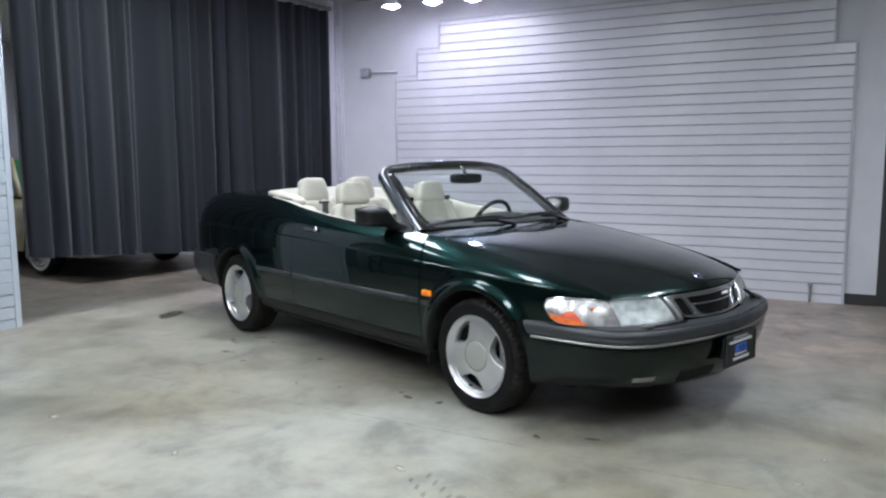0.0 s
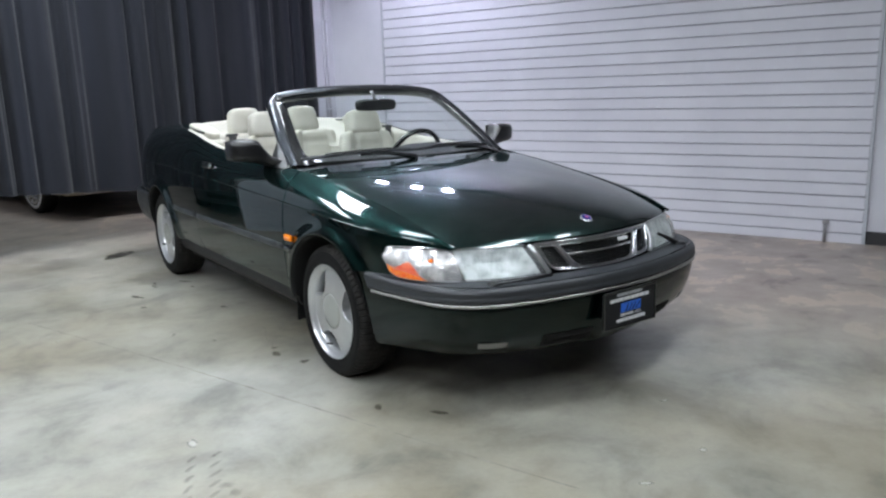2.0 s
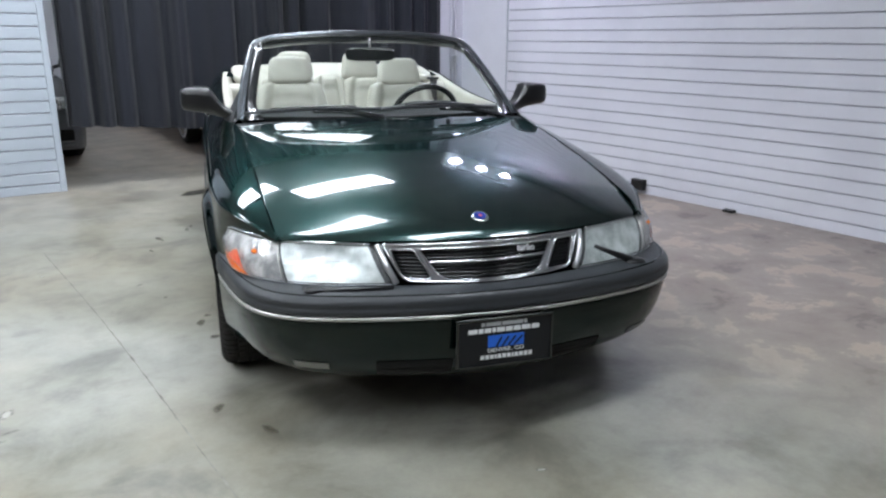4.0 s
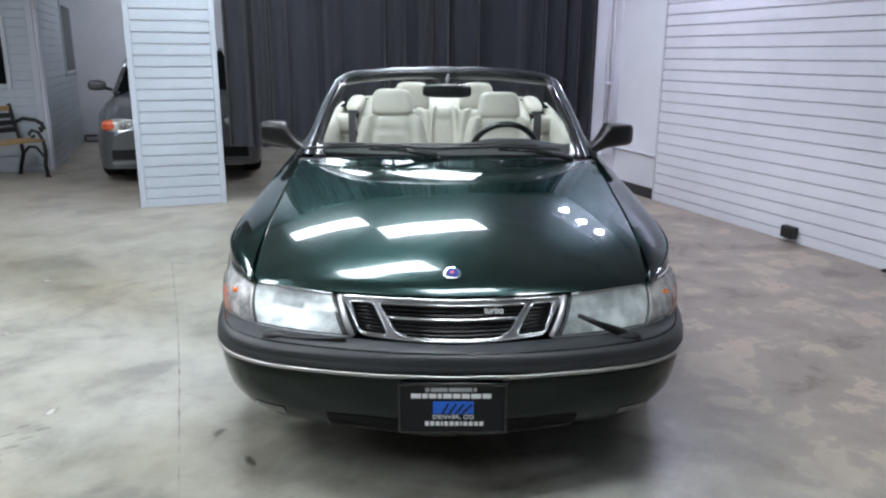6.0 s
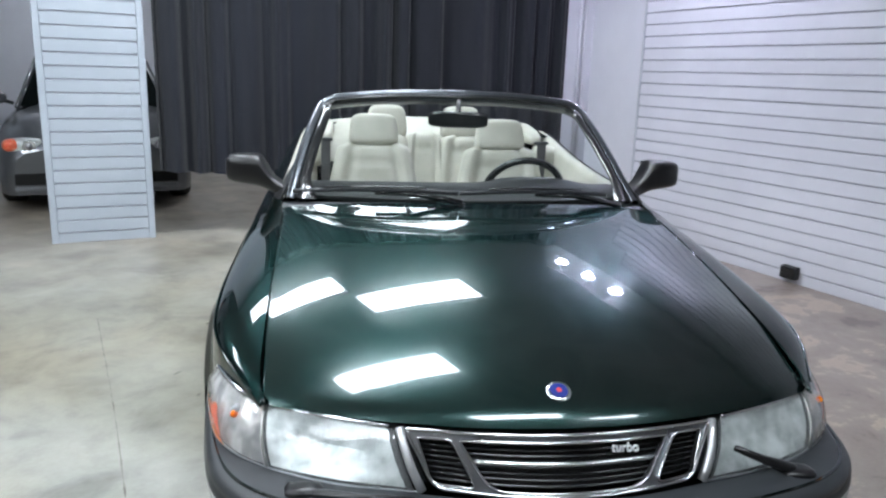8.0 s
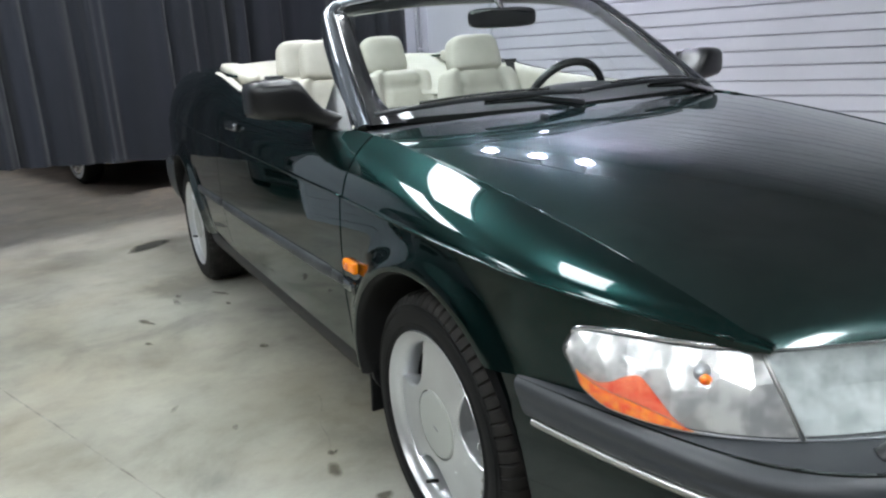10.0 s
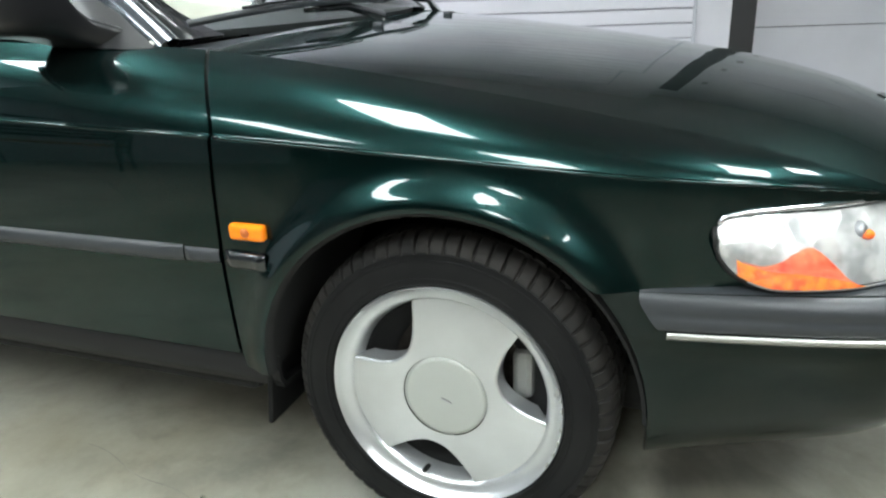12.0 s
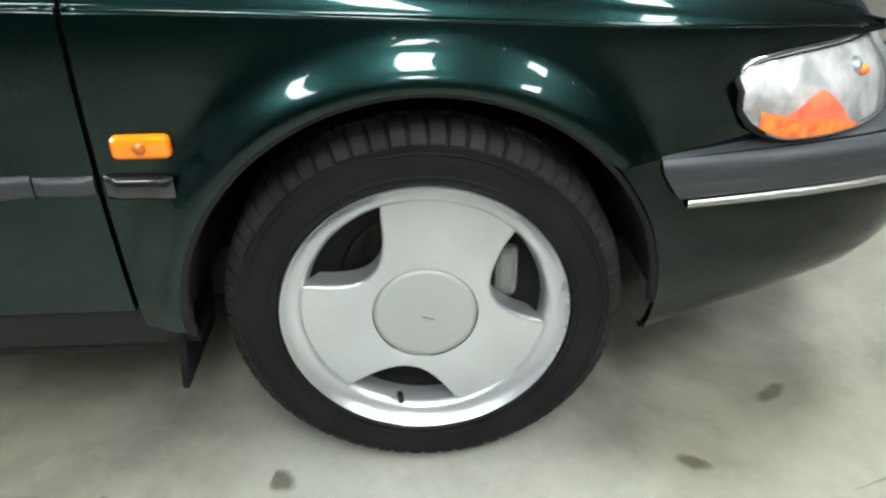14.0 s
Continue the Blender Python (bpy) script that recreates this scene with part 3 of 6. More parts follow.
def side_point(y, f, low):
    """A point of the body side at y: f from 0 (lowest, z = low) over 1 (crease) to 2 (top edge)."""
    zc, xc, xt, zt = float(CREASE_Z(y)), float(CREASE_X(y)), float(TOP_X(y)), float(TOP_Z(y))
    if f <= 1:
        z = low + (zc - low) * f
        x = xc + float(BELOW(max(zc - z, 0)))
    else:
        g = f - 1
        cx, cz = xc - 0.010 - 0.11 * max(0.0, xc - 0.02 - xt), zc + 0.70 * (zt - zc)
        x0 = xc - 0.004 * min(1.0, (zt - zc) / 0.05 if zt > zc else 0)
        x = (1 - g) ** 2 * x0 + 2 * g * (1 - g) * cx + g * g * xt
        z = (1 - g) ** 2 * (zc + 0.003) + 2 * g * (1 - g) * cz + g * g * zt
    for axle in AXLES:
        e = math.hypot((y - axle) / ARCH_Y, (z - HUB_Z) / ARCH_Z)
        if z > 0.25:
            x += 0.025 * math.exp(-((e - 1.02) / 0.11) ** 2) * (1 if f < 1 else max(0.0, 1 - (f - 1) * 3))
    return x, y, z


def arch_low(y, base):
    for axle in AXLES:
        d = (y - axle) / ARCH_Y
        if abs(d) < 1:
            return max(base, HUB_Z + ARCH_Z * math.sqrt(1 - d * d))
    return base


def around_arch(a, b, axle):
    """Stations from a to b, crowded at the ends of the wheel arch."""
    inner = [axle - ARCH_Y * math.cos(q) for q in np.linspace(0, math.pi, 49)]
    ys = [y for y in inner if a <= y <= b]
    front = list(np.linspace(a, axle - ARCH_Y - 0.002, 18)) if a < axle - ARCH_Y else []
    back = list(np.linspace(axle + ARCH_Y + 0.002, b, 14)) if b > axle + ARCH_Y else []
    return sorted(set([round(float(y), 5) for y in front + ys + back] + [a, b]))


FS = list(np.linspace(0, 0.96, 15)) + [0.99, 1.0, 1.0001, 1.03] + list(np.linspace(1.08, 2, 13))


def side_sheet(s, ys, low_of, lead_top=0.0):
    """The body side s (-1: right-hand side) over stations ys. lead_top: how far the front edge leans back above the crease."""
    fs = FS
    rows = []
    for k, y in enumerate(ys):
        low = low_of(y)
        row = []
        for f in fs:
            lean = lead_top * max(0.0, f - 1) ** 2 if f > 1 else 0.0
            x, yy, z = side_point(y + lean, f, low)
            row.append((s * x, yy, z))
        rows.append(row)
    return grid(rows, flip=(s < 0))


def fender_low(y):
    if y < -0.52:
        return 0.668
    return 0.543 if y < -0.262 else arch_low(y, 0.300)


SILL_Z = 0.330
for s in (-1, 1):
    ys = sorted([y for y in around_arch(-0.70, 0.4125, 0.0)])
    # the fender's rear edge leans back at the top with the door gap
    fs = FS
    rows = []
    for y in ys:
        row = []
        for f in fs:
            lean = 0.085 * (f - 1) ** 1.5 * max(0.0, (y + 0.2) / 0.614) if f > 1 and y > -0.2 else 0.0
            x, yy, z = side_point(y + lean, f, fender_low(y))
            row.append((s * x, yy, z))
        rows.append(row)
    part("front_fender", grid(rows, flip=(s < 0)), PAINT, car, shell=0.005)
    rows = []
    for y in np.linspace(0.4205, 1.7490, 40):
        row = []
        for f in fs:
            lean = 0.085 * (f - 1) ** 1.5 * max(0.0, 1 - (y - 0.42) / 0.6) if f > 1 else 0.0
            x, yy, z = side_point(y + lean, f, SILL_Z)
            row.append((s * x, yy, z))
        rows.append(row)
    door = part("door", grid(rows, flip=(s < 0)), PAINT, car, shell=0.014)
    for y, lead in ((0.417, 0.085), (1.752, 0.0)):
        seal = []
        for f in fs:
            lean = lead * (f - 1) ** 1.5 if f > 1 else 0.0
            x, yy, z = side_point(y + lean, f, 0.31)
            seal.append([(s * (x - 0.020), yy - 0.014, z), (s * (x - 0.020), yy + 0.014, z)])
        part("door_seal", grid(seal), DEEP_BLACK, door, "black rubber door seal", shell=0.004)
    for y0, y1, home in ((-0.655, 0.4110, car), (0.4220, 1.7475, door), (1.7550, 3.40, car)):
        line = []
        for y in np.linspace(y0, y1, 50):
            x, yy, z = side_point(y, 0.999, 0.3)
            line.append((s * (x - 0.0026), yy, z + 0.0012))
        part("swage_line", tube(line, 0.0036, 8), PAINT, home, "thin raised crease along the body side")
    # door handle: recess cup, grip and lock
    hx = side_point(1.54, 1.45, 0.3)[0]
    handle = part("door_handle", box(0.018, 0.17, 0.034, 0.008, at=(s * (hx + 0.012), 1.545, 0.866), segments=3), GLOSS_BLACK, door, "gloss black door handle")
    part("handle_tip", box(0.02, 0.03, 0.028, 0.008, at=(s * (hx + 0.017), 1.475, 0.868), segments=3), CHROME, handle)
    part("lock", lathe(((0.0, 0.004), (0.011, 0.004), (0.012, 0.0)), 16), CHROME, handle).matrix_basis = pose(s * (hx + 0.008), 1.60, 0.858, 0, 0, 0 if s > 0 else 180)
    # rubbing strip along the door
    def strip(y0, y1, z0, z1, out):
        rows = []
        for y in np.linspace(y0, y1, 24):
            zm = (z0 + z1) / 2
            base = float(CREASE_X(y)) + float(BELOW(float(CREASE_Z(y)) - zm))
            for axle in AXLES:
                e = math.hypot((y - axle) / ARCH_Y, (zm - HUB_Z) / ARCH_Z)
                base += 0.025 * math.exp(-((e - 1.02) / 0.11) ** 2)
            ends = min(1.0, (y - y0) / 0.02 + 0.25, (y1 - y) / 0.02 + 0.25)
            rows.append([(s * (base + o * ends), y, z) for o, z in ((-0.004, z0), (out * 0.6, z0 + 0.001), (out, z0 + 0.007), (out, z1 - 0.006), (out * 0.5, z1), (-0.004, z1 + 0.001))])
        return grid(rows, flip=(s < 0))

    part("rub_strip", strip(0.500, 1.742, 0.524, 0.556, 0.012), TRIM_BLACK, door, "narrow black rubbing strip")
    part("rub_strip", strip(0.422, 0.498, 0.526, 0.553, 0.009), TRIM_BLACK, door)
    part("fender_moulding", strip(0.318, 0.408, 0.521, 0.554, 0.012), GLOSS_BLACK, car, "short black moulding on the fender")
    part("rub_strip", strip(1.762, 2.24, 0.526, 0.556, 0.010), TRIM_BLACK, car)
    # side repeater lamp
    mx = side_point(0.35, 0.62, 0.3)[0]
    marker = part("side_marker", box(0.020, 0.074, 0.031, 0.008, at=(s * (mx + 0.005), 0.351, 0.594), segments=3), AMBER, car, "amber side repeater lamp")
    part("marker_bulb", lathe(((0.0, 0.005), (0.006, 0.004), (0.009, 0.0)), 14), DARK_AMBER, marker).matrix_basis = pose(s * (mx + 0.0155), 0.351, 0.595, 0, 0, 0 if s > 0 else 180)
    # rear quarter with tail
    ys = around_arch(1.7535, 3.64, 2.6)
    part("rear_quarter", side_sheet(s, ys, lambda y: arch_low(y, 0.32 if y < 2.6 else 0.40)), PAINT, car, shell=0.012)
    # sill below the door
    rows = [[(s * x, y, z) for x, z in ((0.818, 0.328), (0.824, 0.314), (0.816, 0.274), (0.804, 0.252), (0.72, 0.246))] for y in np.linspace(0.345, 2.255, 20)]
    part("sill", grid(rows, flip=(s > 0)), SILL_BLACK, car, "dark satin sill below the door", shell=0.01)
    # wheel-arch lip and dark inner arch
    for axle in AXLES:
        q = np.linspace(0.0, math.pi, 40)
        edge = []
        for a in q:
            y, z = axle - ARCH_Y * math.cos(a), max(HUB_Z + ARCH_Z * math.sin(a), 0.30)
            low = arch_low(min(max(y, axle - ARCH_Y * 0.9999), axle + ARCH_Y * 0.9999), 0.3)
            zc = float(CREASE_Z(y))
            x = float(CREASE_X(y)) + float(BELOW(max(zc - z, 0))) + 0.025
            edge.append((x, y, z))
        rows = [[(s * (x - d), axle + (y - axle) * g, HUB_Z + (z - HUB_Z) * g) for d, g in ((0.002, 1.0), (0.010, 0.978), (0.03, 0.985), (0.06, 1.02), (0.40, 1.02))] for x, y, z in edge]
        part("arch_liner", grid(rows, flip=(s < 0)), DEEP_BLACK, car, "black wheel arch liner")
    part("mud_flap", box(0.19, 0.012, 0.23, 0.004, at=(s * 0.725, 0.368, 0.285), turn=Matrix.Rotation(radians(6), 4, "X")), RUBBER, car, "black rubber mud flap")

# underbody
part("underbody", box(1.10, 3.70, 0.12, 0.03, at=(0, 1.42, 0.215)), DEEP_BLACK, car)
part("undertray", box(1.05, 0.42, 0.05, 0.02, at=(0, -0.52, 0.26)), DEEP_BLACK, car)
part("undertray", box(1.56, 1.75, 0.05, 0.02, at=(0, 1.30, 0.235)), DEEP_BLACK, car)
part("undertray", box(1.40, 0.55, 0.06, 0.02, at=(0, 3.28, 0.30)), DEEP_BLACK, car)

# hood: d runs back from the front edge
HOOD_FRONT = pchip((0.0, 0.15, 0.335, 0.5, 0.645, 0.70), (-0.848, -0.838, -0.800, -0.749, -0.676, -0.63))
HOOD_MID = pchip((0.0, 0.015, 0.06, 0.14, 0.28, 0.45, 0.7, 1.0, 1.25), (0.672, 0.690, 0.716, 0.748, 0.787, 0.822, 0.860, 0.892, 0.910))
HOOD_EDGE = pchip((0.0, 0.015, 0.09, 0.29, 0.49, 0.69, 0.89, 1.09, 1.22), (0.668, 0.676, 0.702, 0.756, 0.795, 0.827, 0.857, 0.882, 0.893))


def hood_point(f, g):
    """f across, -1 to 1; g from the front edge, 0, to the rear, 1."""
    half0 = 0.640
    x = f * half0
    y0 = float(HOOD_FRONT(abs(x)))
    y1 = 0.50 - 0.02 * (1 - abs(f) ** 2)
    y = y0 + (y1 - y0) * g
    d = y - y0
    half = float(TOP_X(max(y, -0.69))) - 0.0055 if y > -0.69 else half0
    half = min(half, 0.684)
    x = f * (half0 * (1 - min(1, g * 6)) + half * min(1, g * 6))
    ze, zm = float(HOOD_EDGE(d)), float(HOOD_MID(d))
    z = ze + (zm - ze) * (1 - abs(f) ** 2.3) + 0.004 * max(0.0, (g - 0.90) / 0.10) ** 2 * (1 - f ** 4)
    return x, y, z


gs = np.concatenate([np.linspace(0, 0.06, 9)[:-1], np.linspace(0.06, 1, 44)])
hood = part("hood", grid([[hood_point(f, g) for f in np.linspace(-1, 1, 57)] for g in gs], flip=True), DUSTY_PAINT, car, "long dark green metallic bonnet with a film of dust", shell=0.012)
for s in (-1, 1):
    hem = [tuple(Vector(hood_point(s * 0.998, g)) + Vector((0, 0, -0.0022))) for g in np.linspace(0.02, 0.985, 40)]
    part("hood_hem", tube(hem, 0.0030, 8), PAINT, hood)
# roundel on the nose
ez = hood_point(0, 0.055)
badge = part("badge", lathe(((0.0, 0.004), (0.024, 0.003), (0.030, 0.004), (0.033, 0.0)), 32, "z"), CHROME, hood, "round chrome and blue badge")
badge.matrix_basis = pose(0, ez[1], ez[2] + 0.001, 24, 0, 0) @ Matrix.Scale(0.84, 4)
part("badge_field", lathe(((0.0, 0.0012), (0.024, 0.0008)), 32, "z"), BADGE_BLUE, badge).location.z = 0.0042
part("badge_mark", lathe(((0.0, 0.0012), (0.0075, 0.0006)), 20, "z"), BADGE_RED, badge).location.z = 0.0060
for s in (-1, 1):
    n_at = hood_point(s * 0.36, 0.90)
    part("washer_nozzle", box(0.018, 0.026, 0.014, 0.005, at=(n_at[0], n_at[1], n_at[2] + 0.005), segments=2), TRIM_BLACK, hood, "small black washer nozzle")

# cowl under the windscreen
WS_LOW = lambda x: (0.60 - 0.16 * (1 - (abs(x) / 0.70) ** 2), 0.925 - 0.022 * (abs(x) / 0.70) ** 2)
rows = []
for x in np.linspace(-0.70, 0.70, 31):
    y1, z1 = WS_LOW(x)
    y0 = 0.505 - 0.02 * (1 - (x / 0.70) ** 2) - 0.012
    z0 = 0.888 + 0.016 * (1 - (abs(x) / 0.7) ** 2.3)
    y1 = max(y1 + 0.03, y0 + 0.04)
    rows.append([(x, y0 + (y1 - y0) * t, z0 - 0.012 + (z1 - 0.012 - z0 + 0.012) * t + 0.004 * math.sin(t * 3.14)) for t in np.linspace(0, 1, 6)])
part("cowl", grid(rows, flip=False), TRIM_BLACK, car, "black plastic cowl grille", shell=0.01)

# windscreen: corners and gently bowed surface
def ws_point(f, g, inset=0.0):
    """f across -1..1, g up 0..1."""
    wide = 0.685 + (0.572 - 0.685) * g + 0.010 * math.sin(math.pi * g)
    x = f * (wide - inset)
    yl, zl = WS_LOW(f * 0.70)
    yt, zt = 1.11 - 0.075 * (1 - f * f), 1.302 - 0.040 * abs(f) ** 2.6
    y = yl + (yt - yl) * g
    z = zl + (zt + 0.010 - zl) * g - 0.010 * max(0.0, (g - 0.5) / 0.5) ** 2
    return x, y, z


part("windscreen", grid([[ws_point(f, g) for f in np.linspace(-0.97, 0.97, 33)] for g in np.linspace(0.02, 0.965, 14)], flip=True), GLASS, car, "clear curved windscreen").visible_shadow = False
# round the frame: across, up, and the point of the glass that lies inward of it
band = [(1, g, 0.9, g) for g in np.linspace(0, 0.90, 14)]
for q in np.linspace(0, math.pi / 2, 8)[1:]:
    band.append((0.885 + 0.115 * math.sin(math.pi / 2 - q), 0.90 + 0.10 * math.sin(q), 0.80, 0.82))
band += [(f, 1.0, f * 0.93, 0.90) for f in np.linspace(0.885, -0.885, 29)[1:-1]]
band += [(-f, g, -fi, gi) for f, g, fi, gi in reversed(band[:21])]
rows, rows2 = [], []
for f, g, fi, gi in band:
    p = Vector(ws_point(f, g))
    inward = (Vector(ws_point(fi, gi)) - p).normalized()
    n = Vector((0, -0.62, 0.78))
    wide = 0.030
    rows.append([tuple(p + inward * a + n * b) for a, b in ((wide, 0.002), (wide * 0.55, 0.011), (0.004, 0.014), (-0.009, 0.009), (-0.017, -0.004), (-0.020, -0.030), (-0.013, -0.058), (0.004, -0.066), (wide, -0.046), (wide + 0.004, -0.006))])
    deep = 0.074 + 0.05 * max(0.0, 1 - g / 0.22) ** 2 if g < 0.80 else float(np.interp(g, (0.80, 1.0), (0.074, 0.040)))
    rows2.append([tuple(p + inward * d + n * h) for d, h in ((0.025, 0.007), (deep, 0.003), (deep, -0.004), (0.025, -0.004))])
frame_part = part("windscreen_frame", grid(rows, loop_v=True, flip=True), FRAME_PAINT, car, "dark grey gloss windscreen frame")
part("windscreen_seal", grid(rows2, loop_v=True), GLOSS_BLACK, frame_part, "black windscreen seal")

# wipers
def wiper(x0, y0, z0, x1, reach):
    a = Vector((x0, y0, z0))
    y1, z1 = WS_LOW(x1)
    b = Vector((x1, y1 - 0.005, z1 + 0.030))
    m = a.lerp(b, 0.55) + Vector((0, -0.012, 0.024))
    w = part("wiper", tube([a, a + Vector((0, 0, 0.022)), m, b], 0.0095, 8, taper=[1.5, 1.5, 1.0, 0.7]), GLOSS_BLACK, car, "black windscreen wiper")
    pts = []
    for t in np.linspace(-1, 1, 17):
        x = x1 + reach * t
        yy, zz = WS_LOW(x)
        pts.append((x, yy - 0.016, zz + 0.034 - 0.010 * t * t + 0.01))
    part("blade", tube(pts, 0.008, 6), TRIM_BLACK, w)
    part("blade_bow", tube([(x, y - 0.008, z + 0.012) for x, y, z in pts[3:-3]], 0.004, 6), GLOSS_BLACK, w)
    part("pivot", lathe(((0.0, 0.024), (0.012, 0.022), (0.014, 0.0)), 16, "z"), GLOSS_BLACK, w).location = a
    return w


wiper(-0.045, 0.435, 0.900, -0.36, 0.30)
wiper(0.585, 0.515, 0.885, 0.235, 0.29)

# interior mirror
im = part("interior_mirror", pillow(0.127, 0.020, 0.034, 0.45, 0.6), GLOSS_BLACK, car, "black interior mirror on the windscreen")
im.matrix_basis = pose(0.0, 0.915, 1.194, 0, 0, -9)
part("mirror_face", box(0.215, 0.004, 0.046, 0.001, at=(0, 0.0195, 0)), MIRROR, im)
part("mirror_stem", tube([(0.0, 0.0, 0.02), (0.0, 0.025, 0.052), (0.0, 0.055, 0.078)], 0.011, 8), GLOSS_BLACK, im)

# door mirrors: outer end, flat-topped housing, and the foot that sweeps into the door; rows of x, y, half depth, low, high
MIRROR_ROWS = ((0.941, 0.835, 0.022, 0.968, 1.012), (0.938, 0.832, 0.044, 0.952, 1.030), (0.928, 0.828, 0.060, 0.942, 1.040), (0.905, 0.822, 0.070, 0.936, 1.045), (0.86, 0.816, 0.076, 0.930, 1.048),
               (0.82, 0.808, 0.077, 0.925, 1.047), (0.802, 0.803, 0.074, 0.921, 1.040), (0.788, 0.797, 0.070, 0.917, 1.018), (0.768, 0.787, 0.064, 0.910, 0.987), (0.748, 0.775, 0.062, 0.903, 0.962), (0.722, 0.755, 0.066, 0.893, 0.948), (0.700, 0.740, 0.070, 0.886, 0.938))
for s in (-1, 1):
    rows = []
    for x, yc, ry, lo, hi in MIRROR_ROWS:
        row = []
        for q in np.linspace(0, 2 * np.pi, 40, endpoint=False):
            cy, cz = math.cos(q), math.sin(q)
            e = 0.62 if cy < 0 else 0.34
            row.append((s * x, yc + ry * math.copysign(abs(cy) ** e, cy), (lo + hi) / 2 + (hi - lo) / 2 * math.copysign(abs(cz) ** 0.5, cz)))
        rows.append(row)
    housing = part("door_mirror", grid(rows, loop_v=True, caps=True), SATIN_BLACK, car, "satin black door mirror housing", sharp=50)
    part("mirror_face", grid([[(s * (0.868 + 0.060 * a), 0.896, 0.989 + 0.048 * b) for a in (-1, 1)] for b in (-1, 1)]), MIRROR, housing, shell=0.004)
    # black sail panel at the pillar foot
    sail = []
    for t in np.linspace(0, 1, 8):
        front = Vector((0.706 - 0.058 * t, 0.600 + 0.205 * t, 0.896 + 0.128 * t))
        back = Vector((0.730 - 0.070 * t, 0.790 + 0.035 * t, 0.905 + 0.120 * t))
        row = []
        for h in np.linspace(0, 1, 7):
            p = front.lerp(back, h)
            row.append((s * (p.x + 0.016 * math.sin(math.pi * h) * (1 - t) + 0.010), p.y, p.z))
        sail.append(row)
    part("sail_panel", grid(sail, flip=(s > 0)), SATIN_BLACK, housing, shell=0.012)


# ---------- front end ----------
PLAN = [(0.836, -0.20), (0.831, -0.30), (0.821, -0.38), (0.798, -0.52), (0.775, -0.63), (0.742, -0.735), (0.688, -0.815), (0.59, -0.885), (0.45, -0.934), (0.30, -0.968), (0.15, -0.990), (0.0, -0.998)]
arc = np.concatenate([[0], np.cumsum(np.hypot(*np.diff(np.array(PLAN), axis=0).T))])
PLAN_X, PLAN_Y = pchip(arc, [p[0] for p in PLAN]), pchip(arc, [p[1] for p in PLAN])
ARC = arc[-1]


def plan_point(a, out, z):
    """A point of the bumper's plan, a along it from one side (0) over the middle (ARC) to the other (2 ARC)."""
    s, b = (1, a) if a <= ARC else (-1, 2 * ARC - a)
    x, y = float(PLAN_X(b)), float(PLAN_Y(b))
    dx, dy = float(PLAN_X(b + 0.004) - PLAN_X(b - 0.004)), float(PLAN_Y(b + 0.004) - PLAN_Y(b - 0.004))
    n = math.hypot(dx, dy) or 1
    nx, ny = -dy / n, dx / n
    if b > ARC - 0.02:
        nx, ny = 0.0, -1.0
    return s * (x + nx * out), y + ny * out, z


def bumper_start(z):
    y = -ARCH_Y * math.sqrt(max(0.0, 1 - ((z - HUB_Z) / ARCH_Z) ** 2)) if z > HUB_Z else -ARCH_Y
    return 0.100 + (-0.30 - y) * 1.0 + 0.004


def bumper_sheet(profile, start=None, mid_shift=None, count=90):
    rows = []
    for out, z in profile:
        a0 = bumper_start(z) if start is None else start(z) if callable(start) else start
        row = []
        for a in np.linspace(a0, 2 * ARC - a0, count):
            m = 1 - abs(a - ARC) / ARC
            row.append(plan_point(a, out * (0.25 + 0.75 * min(1, (a - a0) / 0.45, (2 * ARC - a0 - a) / 0.45)) * (1 - 0.45 * max(0.0, m - 0.45) / 0.55) if out < 0 else out, z + (mid_shift(m) if mid_shift else 0)))
        rows.append(row)
    return grid(rows, flip=True)


lower = [(-0.024, 0.543), (-0.022, 0.530), (-0.020, 0.486), (-0.010, 0.464), (-0.012, 0.43), (-0.022, 0.38), (-0.038, 0.335), (-0.064, 0.295), (-0.102, 0.262), (-0.150, 0.238), (-0.22, 0.226)]
bumper = part("front_bumper", bumper_sheet(lower), SHADED_BUMPER_PAINT, car, "dark green front bumper with black pad and bright strip", shell=0.01)
pad = [(-0.125, 0.549), (-0.085, 0.548), (-0.048, 0.545), (-0.026, 0.541), (-0.010, 0.534), (-0.003, 0.524), (0.000, 0.513), (-0.004, 0.508), (0.001, 0.503), (0.002, 0.490), (-0.003, 0.483), (-0.012, 0.482)]
part("bumper_pad", bumper_sheet(pad, lambda z: 0.128 + 0.9 * max(0.0, 0.528 - z) ** 1.0 * (0.7 + 6 * max(0.0, 0.495 - z))), TRIM_BLACK, bumper, "black rubber bumper pad")
part("bumper_strip", bumper_sheet([(-0.008, 0.480), (0.000, 0.4795), (0.002, 0.474), (0.000, 0.4685), (-0.008, 0.468)], 0.172), STRIP, bumper, "bright metal bumper strip")
# lower air intake, flush in the bumper
def on_bumper(a, z, proud):
    """A point on the lower bumper skin at height z."""
    out = float(np.interp(-z, [-q for _, q in lower], [o for o, _ in lower]))
    a0 = bumper_start(z)
    m = 1 - abs(a - ARC) / ARC
    k = (0.25 + 0.75 * min(1, (a - a0) / 0.45, (2 * ARC - a0 - a) / 0.45)) * (1 - 0.45 * max(0.0, m - 0.45) / 0.55)
    return plan_point(a, out * k + proud, z)


